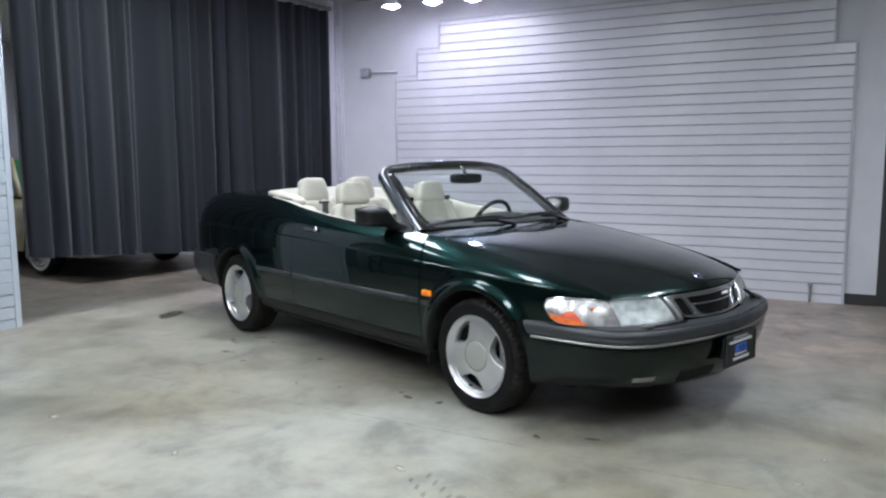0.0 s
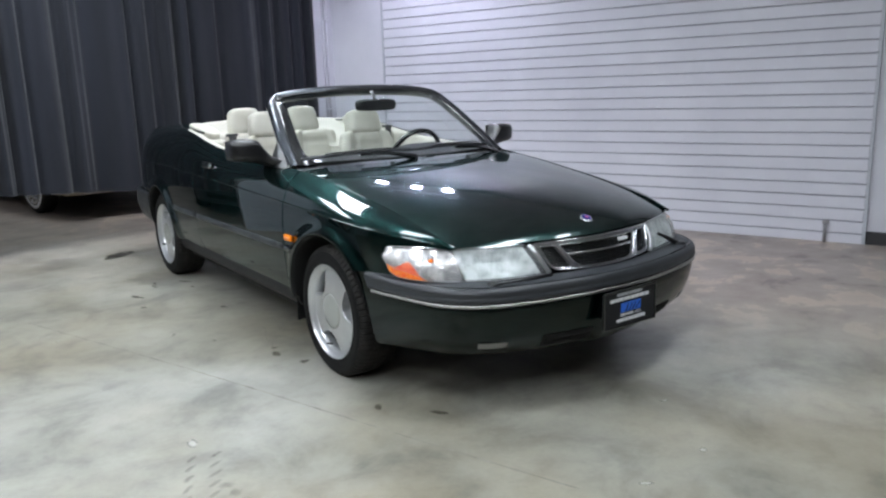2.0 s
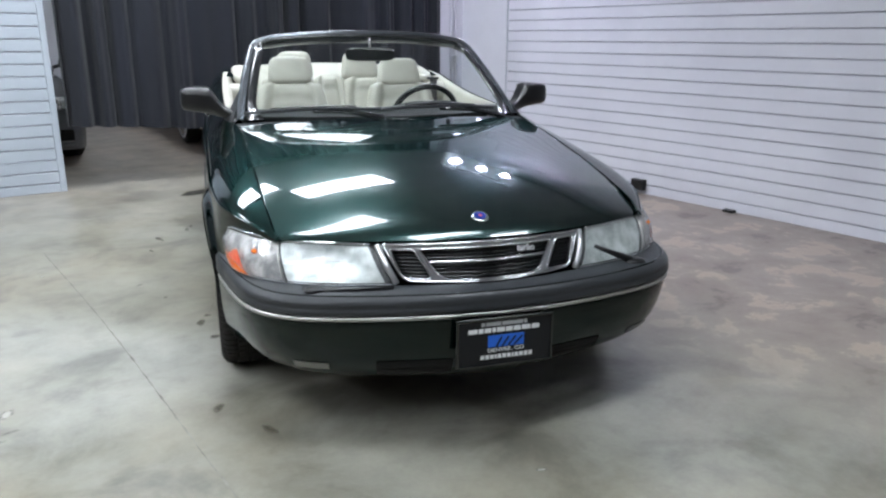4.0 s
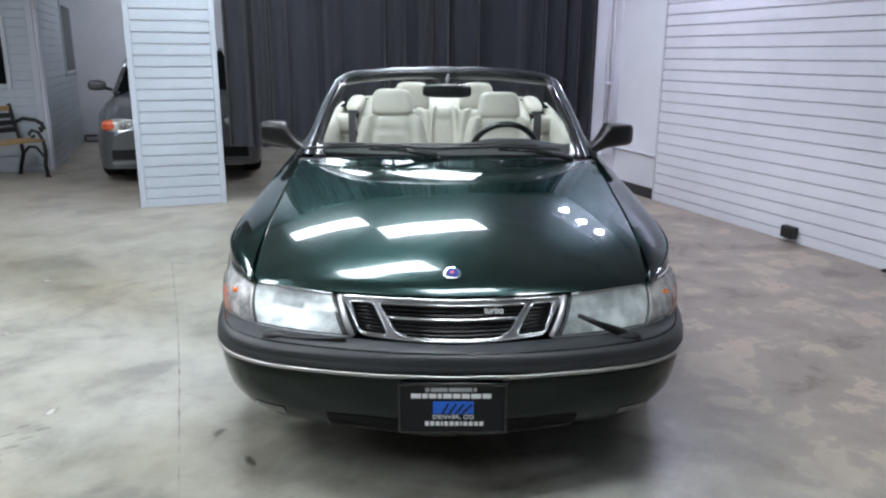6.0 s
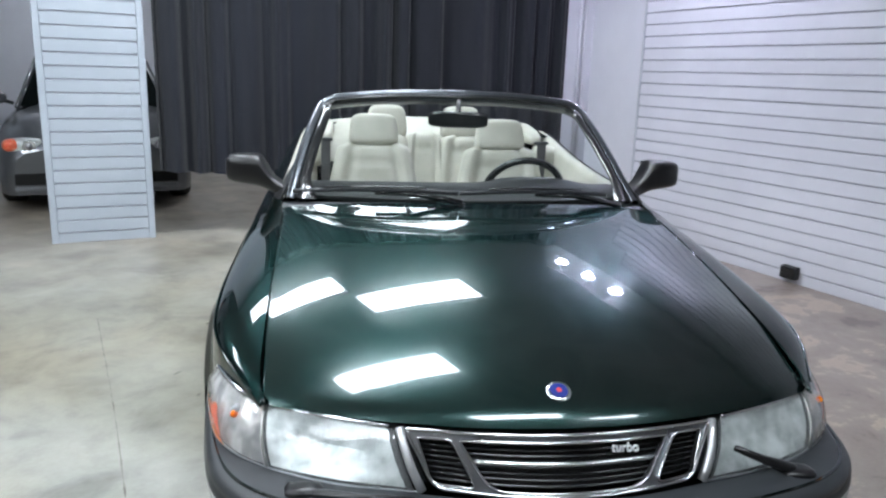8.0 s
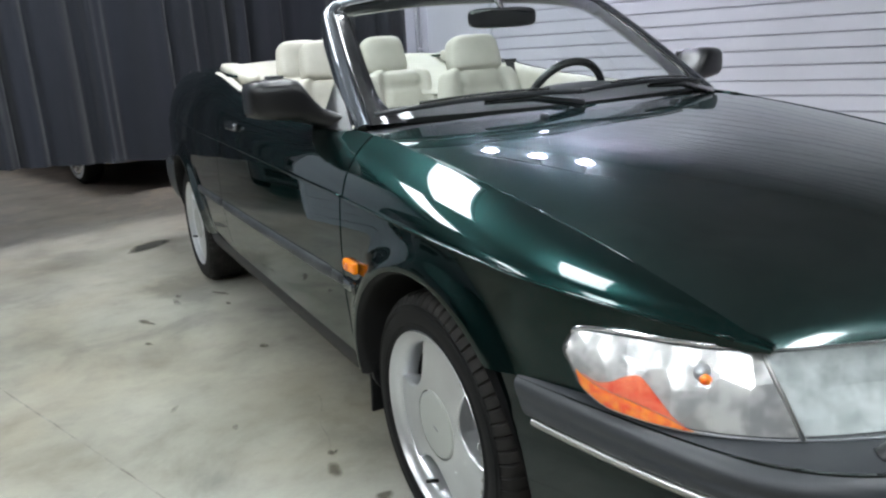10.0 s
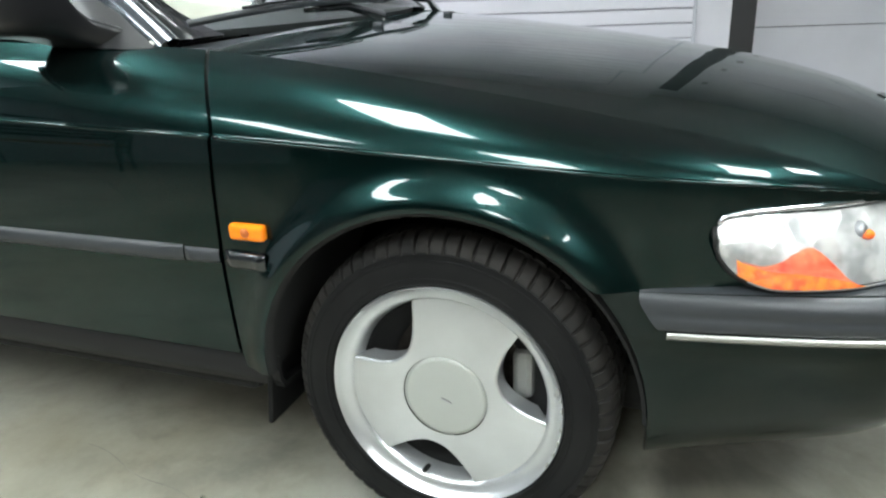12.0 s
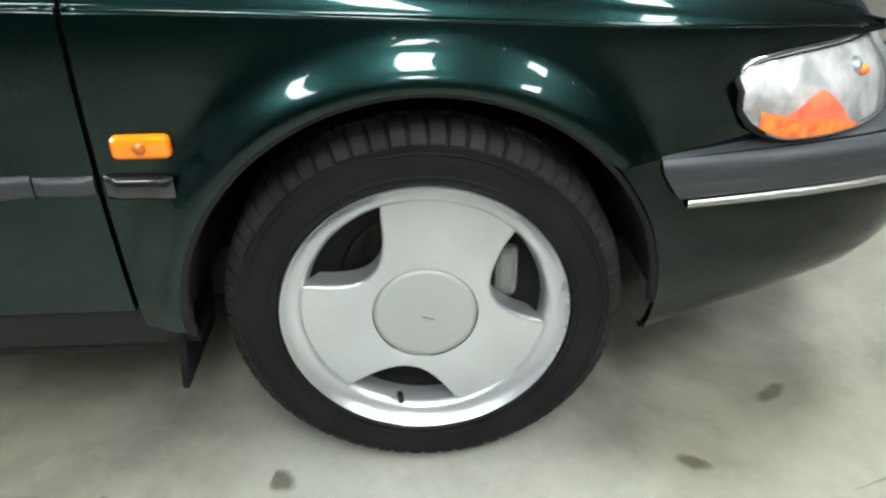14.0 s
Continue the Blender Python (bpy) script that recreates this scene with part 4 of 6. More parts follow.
for s in (-1, 1):
    intake = part("air_intake", grid([[on_bumper(ARC + s * a, z, 0.0025) for a in np.linspace(0.150, 0.39, 10)] for z in (0.326, 0.305, 0.285, 0.268)], flip=(s > 0)), DEEP_BLACK, bumper, "dark lower air intake slot")
    for z in (0.308, 0.290):
        part("intake_bar", tube([on_bumper(ARC + s * a, z, 0.004) for a in np.linspace(0.155, 0.385, 8)], 0.0025, 6), DEEP_BLACK, intake)
for s in (-1, 1):
    part("fog_blank", grid([[on_bumper(ARC + s * a, z, 0.003) for a in np.linspace(0.54, 0.67, 8)] for z in (0.318, 0.310, 0.298, 0.290)], flip=(s > 0)), CALIPER, bumper, "pale blanked fog lamp recess")

# dealer plate
plate = part("licence_plate", box(0.312, 0.008, 0.158, 0.003, at=(0, -1.016, 0.374)), PLATE, car, "black dealer plate with white and blue print")
part("plate_frame", join(box(0.32, 0.012, 0.008, 0.002, at=(0, -1.018, 0.456)), box(0.32, 0.012, 0.008, 0.002, at=(0, -1.018, 0.292)),
                         box(0.008, 0.012, 0.172, 0.002, at=(-0.160, -1.018, 0.374)), box(0.008, 0.012, 0.172, 0.002, at=(0.160, -1.018, 0.374))), GLOSS_BLACK, plate)
part("plate_bracket", box(0.24, 0.05, 0.11, 0.01, at=(0, -0.99, 0.374)), TRIM_BLACK, plate)
def bars(y, z, widths, height, mat, name, x0):
    x = x0
    for w in widths:
        part(name, box(w, 0.002, height, at=(x + w / 2, y, z)), mat, plate)
        x += w + 0.004
plate.matrix_basis = Matrix.Translation((0, 0, 0.372 * 0.10 + 0.017)) @ Matrix.Diagonal((0.955, 1, 0.90, 1))
bars(-1.0212, 0.440, (0.012, 0.050, 0.070, 0.010), 0.013, GREY_INK, "print_bar", -0.082)
bars(-1.0212, 0.418, (0.030, 0.016, 0.022, 0.012, 0.026, 0.022, 0.024, 0.030, 0.026), 0.015, WHITE_INK, "print_bar", -0.125)
part("print_block", box(0.122, 0.002, 0.042, at=(0.002, -1.0212, 0.378)), BLUE_INK, plate, "blue printed block")
for i in range(4):
    part("print_stroke", box(0.006, 0.0015, 0.040, at=(-0.022 + i * 0.022, -1.0222, 0.375), turn=Matrix.Rotation(radians(28 + 5 * i), 4, "Y")), PLATE, plate)
words("plate_text", "DENVER, CO", 0.019, WHITE_INK, plate, (0.002, -1.0205, 0.345), width=0.118)
bars(-1.0212, 0.322, (0.012, 0.012, 0.012, 0.006, 0.012, 0.012, 0.012, 0.006, 0.012, 0.012, 0.012, 0.012), 0.014, WHITE_INK, "print_bar", -0.083)

# grille
TOPLINE = lambda x: (-0.852 + 0.050 * (abs(x) / 0.335) ** 1.8, 0.662)
LOWLINE = lambda x: (-0.905 + 0.045 * (abs(x) / 0.29) ** 1.8, 0.548 + 0.012 * (abs(x) / 0.29) ** 2)


def front_point(x, t, out=0.0):
    """On the grille's face: t from the top (0) to the bottom (1)."""
    a, b = TOPLINE(x), LOWLINE(x)
    return (x, a[0] + (b[0] - a[0]) * t - out, a[1] + (b[1] - a[1]) * t)


grille = part("grille", grid([[front_point(x, t, -0.035) for x in np.linspace(-0.33, 0.33, 25)] for t in np.linspace(0, 1, 5)], flip=False), DEEP_BLACK, car, "chrome framed black grille")
def grille_bar(path, r, name="grille_bar"):
    return part(name, tube([front_point(x, t, 0.004) for x, t in path], r, 10), CHROME, grille, "chrome grille bar")
sx = lambda a, b, n=13: list(zip(np.linspace(a[0], b[0], n), np.linspace(a[1], b[1], n)))


def rounded(corners, steps=7, side=6):
    """A closed outline with rounded corners; corners: (x, t, radius), radius in metres."""
    high = 0.115
    pts = [np.array((x, t * high)) for x, t, _ in corners]
    out = []
    for k, (x, t, r) in enumerate(corners):
        p, a, b = pts[k], pts[k - 1], pts[(k + 1) % len(pts)]
        va, vb = (a - p) / np.linalg.norm(a - p), (b - p) / np.linalg.norm(b - p)
        e, f = p + va * r, p + vb * r
        for q in np.linspace(0, 1, steps):
            out.append((1 - q) ** 2 * e + 2 * q * (1 - q) * p + q * q * f)
        nxt = b - vb * corners[(k + 1) % len(pts)][2]
        for q in np.linspace(0, 1, side + 2)[1:-1]:
            out.append(f + (nxt - f) * q)
    return [(float(x), float(y / high)) for x, y in out]


frame_line = rounded([(-0.333, 0.0, 0.010), (0.333, 0.0, 0.010), (0.276, 0.985, 0.022), (-0.276, 0.985, 0.022)], 7, 16)
holes = [rounded([(-0.225, 0.125, 0.012), (0.225, 0.125, 0.012), (0.164, 0.925, 0.034), (-0.164, 0.925, 0.034)], 7, 14)]
for s in (-1, 1):
    hole = [(-s * x, t, r) for x, t, r in ((-0.311, 0.12, 0.010), (-0.240, 0.12, 0.014), (-0.190, 0.915, 0.018), (-0.281, 0.915, 0.014))]
    holes.append(rounded(hole if s > 0 else hole[::-1], 7, 6))


def within(p, ring):
    """Whether a point lies inside a closed outline."""
    hit = False
    for (ax, ay), (bx, by) in zip(ring, ring[1:] + ring[:1]):
        if (ay > p[1]) != (by > p[1]) and p[0] < ax + (p[1] - ay) / (by - ay) * (bx - ax):
            hit = not hit
    return hit


cells_x, cells_t = np.linspace(-0.336, 0.336, 169), np.linspace(0.0, 1.0, 41)
verts = [front_point(x, t, 0.002) for x in cells_x for t in cells_t]
faces = []
for i in range(168):
    for k in range(40):
        mid = ((cells_x[i] + cells_x[i + 1]) / 2, (cells_t[k] + cells_t[k + 1]) / 2)
        if within(mid, frame_line) and not any(within(mid, h) for h in holes):
            a = i * 41 + k
            faces.append((a, a + 1, a + 42, a + 41))
part("grille_frame", mesh_of("grille_frame", verts, faces), DULL_CHROME, grille, "chrome grille frame with three rounded openings", shell=0.010)
for line, r in [(frame_line, 0.0042)] + [(h, 0.0030) for h in holes]:
    part("frame_edge", tube([front_point(x, t, 0.006) for x, t in line], r, 8, closed=True), CHROME, grille)
grille_bar(sx((-0.194, 0.47), (0.194, 0.47), 17), 0.0052)
for i in range(9):
    t = 0.12 + i * 0.095
    half = 0.318 - 0.045 * t
    part("grille_slat", tube([front_point(x, t, -0.012) for x in np.linspace(-half, half, 17)], 0.0032, 6), GLOSS_BLACK, grille)
words("grille_script", "turbo", 0.030, WHITE_INK, grille, (0.124, front_point(0.124, 0.24, 0.010)[1], front_point(0.124, 0.24)[2]), deep=0.003, width=0.058)

# headlamps: one lens wraps round the corner; tops and bottoms along the nose
HL_TOP = [(0.345, -0.797, 0.658), (0.50, -0.745, 0.662), (0.63, -0.674, 0.663), (0.69, -0.611, 0.664), (0.728, -0.545, 0.664), (0.758, -0.474, 0.661), (0.771, -0.438, 0.655), (0.779, -0.4215, 0.634)]
HL_LOW = [(0.300, -0.868, 0.552), (0.48, -0.817, 0.549), (0.620, -0.744, 0.549), (0.70, -0.675, 0.550), (0.746, -0.605, 0.550), (0.773, -0.525, 0.551), (0.783, -0.462, 0.572), (0.785, -0.4215, 0.620)]
lin = (0, 0.167, 0.333, 0.5, 0.667, 0.82, 0.93, 1.0)
HT = [pchip(lin, [p[i] for p in HL_TOP]) for i in range(3)]
HB = [pchip(lin, [p[i] for p in HL_LOW]) for i in range(3)]


def lamp_point(a, t, out=0.0):
    """a along the lamp (0 inner, 1 rear), t from the top to the bottom."""
    p, q = np.array([float(f(a)) for f in HT]), np.array([float(f(a)) for f in HB])
    along = np.array([float(f(min(a + 0.02, 1))) - float(f(max(a - 0.02, 0))) for f in HT])
    n = np.array([-along[1], along[0], 0.0])
    n /= np.linalg.norm(n)
    n = n if n[1] < 0 or n[0] > 0.5 else -n
    bow = 0.012 * math.sin(math.pi * t)
    r = p + (q - p) * t + n * (out + bow)
    return r


def lamp_sheet(s, a0, a1, t0, t1, out, n=22, k=9, ends=0.0):
    rows = []
    for a in np.linspace(a0, a1, n):
        e = min(1.0, (a - a0) / 0.05 + 0.35, (a1 - a) / 0.05 + 0.35) if ends else 1.0
        row = []
        for t in np.linspace(t0, t1, k):
            p = lamp_point(a, t, out * e if ends else out)
            row.append((s * p[0], p[1], p[2]))
        rows.append(row)
    return grid(rows, flip=(s > 0))


for s in (-1, 1):
    lamp = part("headlamp", lamp_sheet(s, 0.0, 0.90, -0.02, 1.02, -0.040), TRIM_BLACK, car, "wide clear headlamp with an orange corner lamp")
    # hollow main reflector of flat upright facets
    rows = []
    for a in np.linspace(0.03, 0.329, 10):
        hollow = math.sin(math.pi * (a - 0.03) / 0.299)
        row = []
        for t in (0.04, 0.22, 0.5, 0.78, 0.98):
            p = lamp_point(a, t, -0.004 - 0.030 * hollow * math.sin(math.pi * min(0.95, max(0.05, t))))
            row.append((s * p[0], p[1], p[2]))
        rows.append(row)
    part("main_reflector", grid(rows, flip=(s > 0), smooth=False), REFLECTOR, lamp, "faceted bright main reflector")
    part("reflector", lamp_sheet(s, 0.339, 0.985, 0.03, 0.97, 0.002, 40, 12), FACETS, lamp)
    cut = pchip((0.575, 0.62, 0.66, 0.70, 0.74, 0.80, 0.86, 0.93), (0.985, 0.88, 0.60, 0.42, 0.47, 0.60, 0.66, 0.66))
    low_cut = pchip((0.575, 0.65, 0.75, 0.85, 0.93), (0.985, 0.86, 0.76, 0.70, 0.66))
    def wedge(a0, a1, top, low, out):
        rows = []
        for a in np.linspace(a0, a1, 20):
            ps = [lamp_point(a, t, out) for t in np.linspace(top(a), max(low(a), top(a) + 0.002), 7)]
            rows.append([(s * p[0], p[1], p[2]) for p in ps])
        return grid(rows, flip=(s > 0))
    part("corner_reflector", wedge(0.575, 0.93, lambda a: float(low_cut(a)), lambda a: 0.985, 0.0075), AMBER_FACETS, lamp, "faceted amber strip")
    part("corner_reflector", wedge(0.60, 0.90, lambda a: float(cut(a)), lambda a: float(low_cut(a)), 0.0055), ORANGE, lamp, "orange corner reflector")
    p = lamp_point(0.50, 0.30, 0.006)
    part("bulb_socket", pillow(0.016, 0.012, 0.014, 1, 1, at=(s * (p[0] - 0.008), p[1] + 0.008, p[2])), DULL_CHROME, lamp)
    part("corner_bulb", pillow(0.009, 0.010, 0.008, 1, 1, at=(s * p[0], p[1] - 0.003, p[2] - 0.004)), AMBER_FACETS, lamp, "amber corner bulb")
    part("lens", lamp_sheet(s, 0.012, 0.330, 0.0, 1.0, 0.006, 18, 9), LENS, lamp, "clear ribbed glass lens").visible_shadow = False
    part("corner_lens", lamp_sheet(s, 0.337, 0.992, 0.0, 1.0, 0.010, 44, 11), CORNER_LENS, lamp, "clear wrap-round corner lens").visible_shadow = False
    part("lamp_divider", tube([(s * p[0], p[1], p[2]) for p in (lamp_point(0.335, t, 0.005) for t in np.linspace(0.02, 0.98, 7))], 0.0034, 8), STRIP, lamp)
    part("lamp_edge", tube([(s * p[0], p[1], p[2]) for p in [lamp_point(a, 1.0, 0.004) for a in np.linspace(0.90, 0.0, 50)]], 0.0024, 6), DULL_CHROME, lamp)
    part("lamp_chrome", tube([(s * p[0], p[1], p[2]) for p in [lamp_point(a, -0.035, 0.006) for a in np.linspace(0.02, 0.965, 40)]], 0.0040, 8), CHROME, lamp)
    part("lamp_seal", tube([(s * p[0], p[1], p[2]) for p in [lamp_point(a, -0.07, -0.004) for a in np.linspace(0.02, 0.97, 40)] + [lamp_point(0.99, t, 0.000) for t in (0.3, 0.5, 0.7)] + [lamp_point(a, 1.04, -0.002) for a in np.linspace(0.97, 0.5, 20)]], 0.0048, 8), DEEP_BLACK, lamp, "black rubber lamp seal")
    inner = [lamp_point(0.0, t, 0.0) for t in np.linspace(0, 1, 6)]
    part("lamp_side", tube([(s * p[0], p[1], p[2]) for p in inner], 0.010, 8), ALLOY, lamp)

# headlamp wipers: one parked, one standing up across its lens
def lamp_wiper(points, label):
    w = part("headlamp_wiper", tube(points, 0.0085, 8, taper=[2.1, 1.6, 1.1, 0.8][: len(points)]), SATIN_BLACK, car, label)
    return w
def on_lamp(s, a, t, out):
    p = lamp_point(a, t, out)
    return (s * p[0], p[1], p[2])
lamp_wiper([on_lamp(-1, 0.25, 1.10, 0.040), on_lamp(-1, 0.20, 1.05, 0.046), on_lamp(-1, 0.10, 1.01, 0.042), on_lamp(-1, 0.005, 0.985, 0.036)], "black headlamp wiper, parked")
lamp_wiper([on_lamp(1, 0.215, 1.08, 0.03), on_lamp(1, 0.195, 0.95, 0.034), on_lamp(1, 0.11, 0.66, 0.028), on_lamp(1, 0.045, 0.42, 0.022)], "black headlamp wiper standing across its lens")
for s in (-1, 1):
    part("wiper_foot", pillow(0.040, 0.028, 0.017, 0.7, 0.8, at=on_lamp(s, 0.215, 1.07, 0.040)), SATIN_BLACK, car)
# dark nose behind lamps and grille
rows = [[(x, float(HOOD_FRONT(min(abs(x), 0.7))) + 0.075, z) for x in np.linspace(-0.69, 0.69, 31)] for z in (0.67, 0.60, 0.50, 0.30)]
part("nose_panel", grid(rows, flip=False), DEEP_BLACK, car)

# ---------- rear end ----------
rows = []
for y in np.linspace(2.74, 3.64, 16):
    xt, zt = float(TOP_X(y)), float(TOP_Z(y))
    rows.append([(f * xt, y + 0.03 * (1 - f * f) * (1 if y > 3.6 else 0), zt + 0.025 * (1 - abs(f) ** 2.2)) for f in np.linspace(-1, 1, 25)])
part("rear_deck", grid(rows, flip=True), PAINT, car, "dark green rear deck lid", shell=0.012)
for s in (-1, 1):
    rows = []
    for y in np.linspace(2.05, 2.76, 18):
        xt, zt = float(TOP_X(y)), float(TOP_Z(y))
        inner = float(np.interp(y, (2.05, 2.3, 2.55, 2.76), (0.655, 0.595, 0.51, 0.40)))
        rows.append([(s * (xt + (inner - xt) * t), y, zt + 0.012 * math.sin(1.57 * t)) for t in np.linspace(0, 1, 7)])
    part("deck_side", grid(rows, flip=(s < 0)), PAINT, car, shell=0.010)
rows = []
for z0, z1 in ((1.0, 1.0), (0.9, 0.92), (0.8, 0.82), (0.6, 0.62), (0.42, 0.42)):
    rows.append([(f * (0.45 + 0.10 * (1.0 - z0) / 0.2 if z0 > 0.8 else 0.56) * 1.0, 3.64 + 0.035 * (1 - f * f) - 0.0, z0 - (0.005 if z0 == 1.0 else 0)) for f in np.linspace(-1, 1, 21)])
part("boot_panel", grid(rows, flip=True), PAINT, car, shell=0.012)
for s in (-1, 1):
    rows = []
    for y in np.linspace(3.50, 3.63, 10):
        rows.append([(s * (float(CREASE_X(y)) + 0.004), y, z) for z in (0.76, 0.80, 0.88, 0.92)])
    rows = [[(x - s * 0.10 * max(0, z - 0.82) / 0.2, y, z) for x, y, z in row] for row in rows]
    part("tail_lamp", grid(rows, flip=(s < 0)), RED, car, "red tail lamp cluster", shell=0.02)
rows = []
for a in np.linspace(0, math.pi, 41):
    cx, cy = -math.cos(a), math.sin(a)
    x = 0.838 * math.copysign(abs(cx) ** 0.45, cx)
    y = 2.97 + 0.72 * abs(cy) ** 0.5
    rows.append([(x * g, 2.97 + (y - 2.97) * g, z) for g, z in ((0.97, 0.57), (1.0, 0.56), (1.005, 0.50), (0.995, 0.42), (0.97, 0.36), (0.90, 0.30))])
part("rear_bumper", grid(rows, flip=False), TRIM_BLACK, car, "dark rear bumper", shell=0.012)

# ---------- cabin ----------
part("cabin_floor", box(1.36, 2.25, 0.03, at=(0, 1.60, 0.33)), CARPET, car)
part("firewall", box(1.36, 0.03, 0.55, at=(0, 0.60, 0.61)), DEEP_BLACK, car)
rows = []
for x in np.linspace(-0.69, 0.69, 33):
    hump = 0.030 * math.exp(-((x - 0.34) / 0.19) ** 4)
    yl, zl = WS_LOW(x)
    yl = yl + 0.05
    rows.append([(x, yl + (0.99 - yl) * t, z + hump * t) for t, z in ((0, 0.905), (0.3, 0.912), (0.7, 0.915), (0.92, 0.908), (1.0, 0.885), (0.99, 0.80), (0.95, 0.62))])
part("dashboard", grid(rows, flip=True), DASH, car, "dark moulded dashboard", shell=0.015)
wheel = part("steering_wheel", tube([(0.345 + 0.178 * math.cos(q), 1.085 - 0.178 * math.sin(q) * 0.40, 0.845 + 0.178 * math.sin(q) * 0.90) for q in np.linspace(0, 2 * np.pi, 48, endpoint=False)], 0.0155, 12, closed=True), GLOSS_BLACK, car, "black four-spoke steering wheel")
part("wheel_boss", pillow(0.075, 0.03, 0.07, 0.6, 0.6, at=(0.345, 1.075, 0.84), tilt=-24), DASH, wheel)
for q in (20, 160, 215, 325):
    a = radians(q)
    part("spoke", tube([(0.345 + 0.05 * math.cos(a), 1.075 - 0.02 * math.sin(a), 0.84 + 0.045 * math.sin(a)), (0.345 + 0.172 * math.cos(a), 1.085 - 0.07 * math.sin(a), 0.845 + 0.155 * math.sin(a))], 0.014, 8), DASH, wheel)
part("steering_column", tube([(0.345, 0.80, 0.74), (0.345, 1.06, 0.835)], 0.035, 12), DASH, wheel)
wheel.location = (-0.035, -0.105, 0.022)
for s in (-1, 1):
    rows = []
    for y in np.linspace(0.62, 2.24, 34):
        xt, zt = float(TOP_X(y)), float(TOP_Z(y))
        arm = 0.045 * math.exp(-((y - 1.30) / 0.36) ** 4)
        rows.append([(s * x, y, z) for x, z in ((xt - 0.004, zt - 0.006), (xt - 0.018, zt + 0.008), (xt - 0.045, zt + 0.006), (xt - 0.062, zt - 0.02), (xt - 0.07, zt - 0.12), (xt - 0.075 - arm, zt - 0.22), (xt - 0.075 - arm, zt - 0.29), (xt - 0.07, zt - 0.34), (xt - 0.06, 0.36))])
    part("side_trim", grid(rows, flip=(s < 0)), LEATHER, car, "cream padded inner side trim")
    pts = [(s * (float(TOP_X(y)) - 0.004), y, float(TOP_Z(y)) + 0.003) for y in np.linspace(0.72, 2.2, 30)]
    part("waist_seal", tube(pts, 0.006, 6), GLOSS_BLACK, car, "black waist seal along the door top")


def backrest(x, y, z, wide, high, lean, name="seat_back", parent=None):
    """A padded backrest that leans back, with bolsters and a sunken middle panel."""
    rows = []
    t_lean = radians(lean)
    for t in np.linspace(0, 1, 26):
        w = wide * (1.0 - 0.26 * max(0, t - 0.35) ** 1.5 / 0.52) * (1 if t < 0.93 else math.sqrt(max(0.0, 1 - ((t - 0.93) / 0.07) ** 2)) * 0.25 + 0.75)
        deep = 0.055 * (1.15 - 0.35 * t) * (1 if t < 0.93 else math.sqrt(max(0.02, 1 - ((t - 0.93) / 0.072) ** 2)))
        row = []
        for q in np.linspace(0, 2 * np.pi, 56, endpoint=False):
            cx, cy = math.cos(q), math.sin(q)
            px = w * math.copysign(abs(cx) ** 0.55, cx)
            py = deep * math.copysign(abs(cy) ** 0.45, cy)
            if py < 0:
                r = abs(px) / max(w, 1e-3)
                py -= 0.030 * max(0, min(1, (r - 0.52) / 0.22)) * max(0, 1 - ((r - 0.8) / 0.22) ** 2) * (1 - t * 0.5)
                py += 0.018 * math.exp(-((r - 0.56) / 0.028) ** 2)
                py += 0.012 * math.exp(-((t - 0.42) / 0.014) ** 2) * (1 if r < 0.58 else 0) + 0.012 * math.exp(-((t - 0.80) / 0.014) ** 2) * (1 if r < 0.58 else 0)
            zz = t * high
            row.append((x + px, y + py * math.cos(t_lean) + zz * math.sin(t_lean), z + zz * math.cos(t_lean) - py * math.sin(t_lean)))
        rows.append(row)
    return part(name, grid(rows, loop_v=True, caps=True), LEATHER, parent)


def headrest(x, y, z, parent, wide=0.138, high=0.084, lean=14):
    hr = part("headrest", pillow(wide, 0.058, high, 0.42, 0.5, at=(x, y, z), tilt=-lean, taper=0.16), LEATHER, parent)
    for dx in (-0.05, 0.05):
        part("headrest_post", tube([(x + dx, y, z - high + 0.02), (x + dx, y - 0.012, z - high - 0.05)], 0.006, 8), CHROME, hr)
    return hr


for s in (-1, 1):
    x = 0.330 * s
    ahead = 0.095 if s > 0 else 0.0
    seat = part("front_seat", pillow(0.255, 0.27, 0.085, 0.5, 0.42, at=(x, 1.42 - ahead, 0.50), tilt=8), LEATHER, car, "cream leather front seat")
    backrest(x, 1.60 - ahead, 0.50, 0.245, 0.53, 16, parent=seat)
    headrest(x, 1.765 - ahead, 1.068 if s > 0 else 1.078, seat)
    part("seat_base", box(0.42, 0.44, 0.12, 0.03, at=(x, 1.43 - ahead, 0.40)), DASH, seat)
    # belt rising beside the seat
    bx = s * 0.580
    belt = part("seat_belt", grid([[(bx - 0.024, 1.735 - 0.02 * t, 1.022 - 0.42 * t), (bx + 0.024, 1.735 - 0.02 * t, 1.022 - 0.42 * t)] for t in np.linspace(0, 1, 8)]), BELT, car, "grey seat belt strap", shell=0.003)
    part("belt_guide", box(0.075, 0.035, 0.016, 0.006, at=(bx, 1.75, 1.027), segments=3), TRIM_BLACK, belt)
    part("belt_shoulder", pillow(0.080, 0.085, 0.065, 0.7, 0.7, at=(s * 0.645, 1.895, 0.935)), LEATHER, car)
rear = part("rear_seat", pillow(0.56, 0.25, 0.09, 0.4, 0.35, at=(0, 2.08, 0.50), tilt=8), LEATHER, car, "cream leather rear bench seat")
for x, w in ((-0.285, 0.235), (0.285, 0.235), (0.0, 0.128)):
    backrest(x, 2.27, 0.52, w, 0.50 if w > 0.2 else 0.515, 14, parent=rear)
for s in (-1, 1):
    headrest(s * 0.230, 2.44, 1.080, rear, 0.132, 0.10)
rows = []
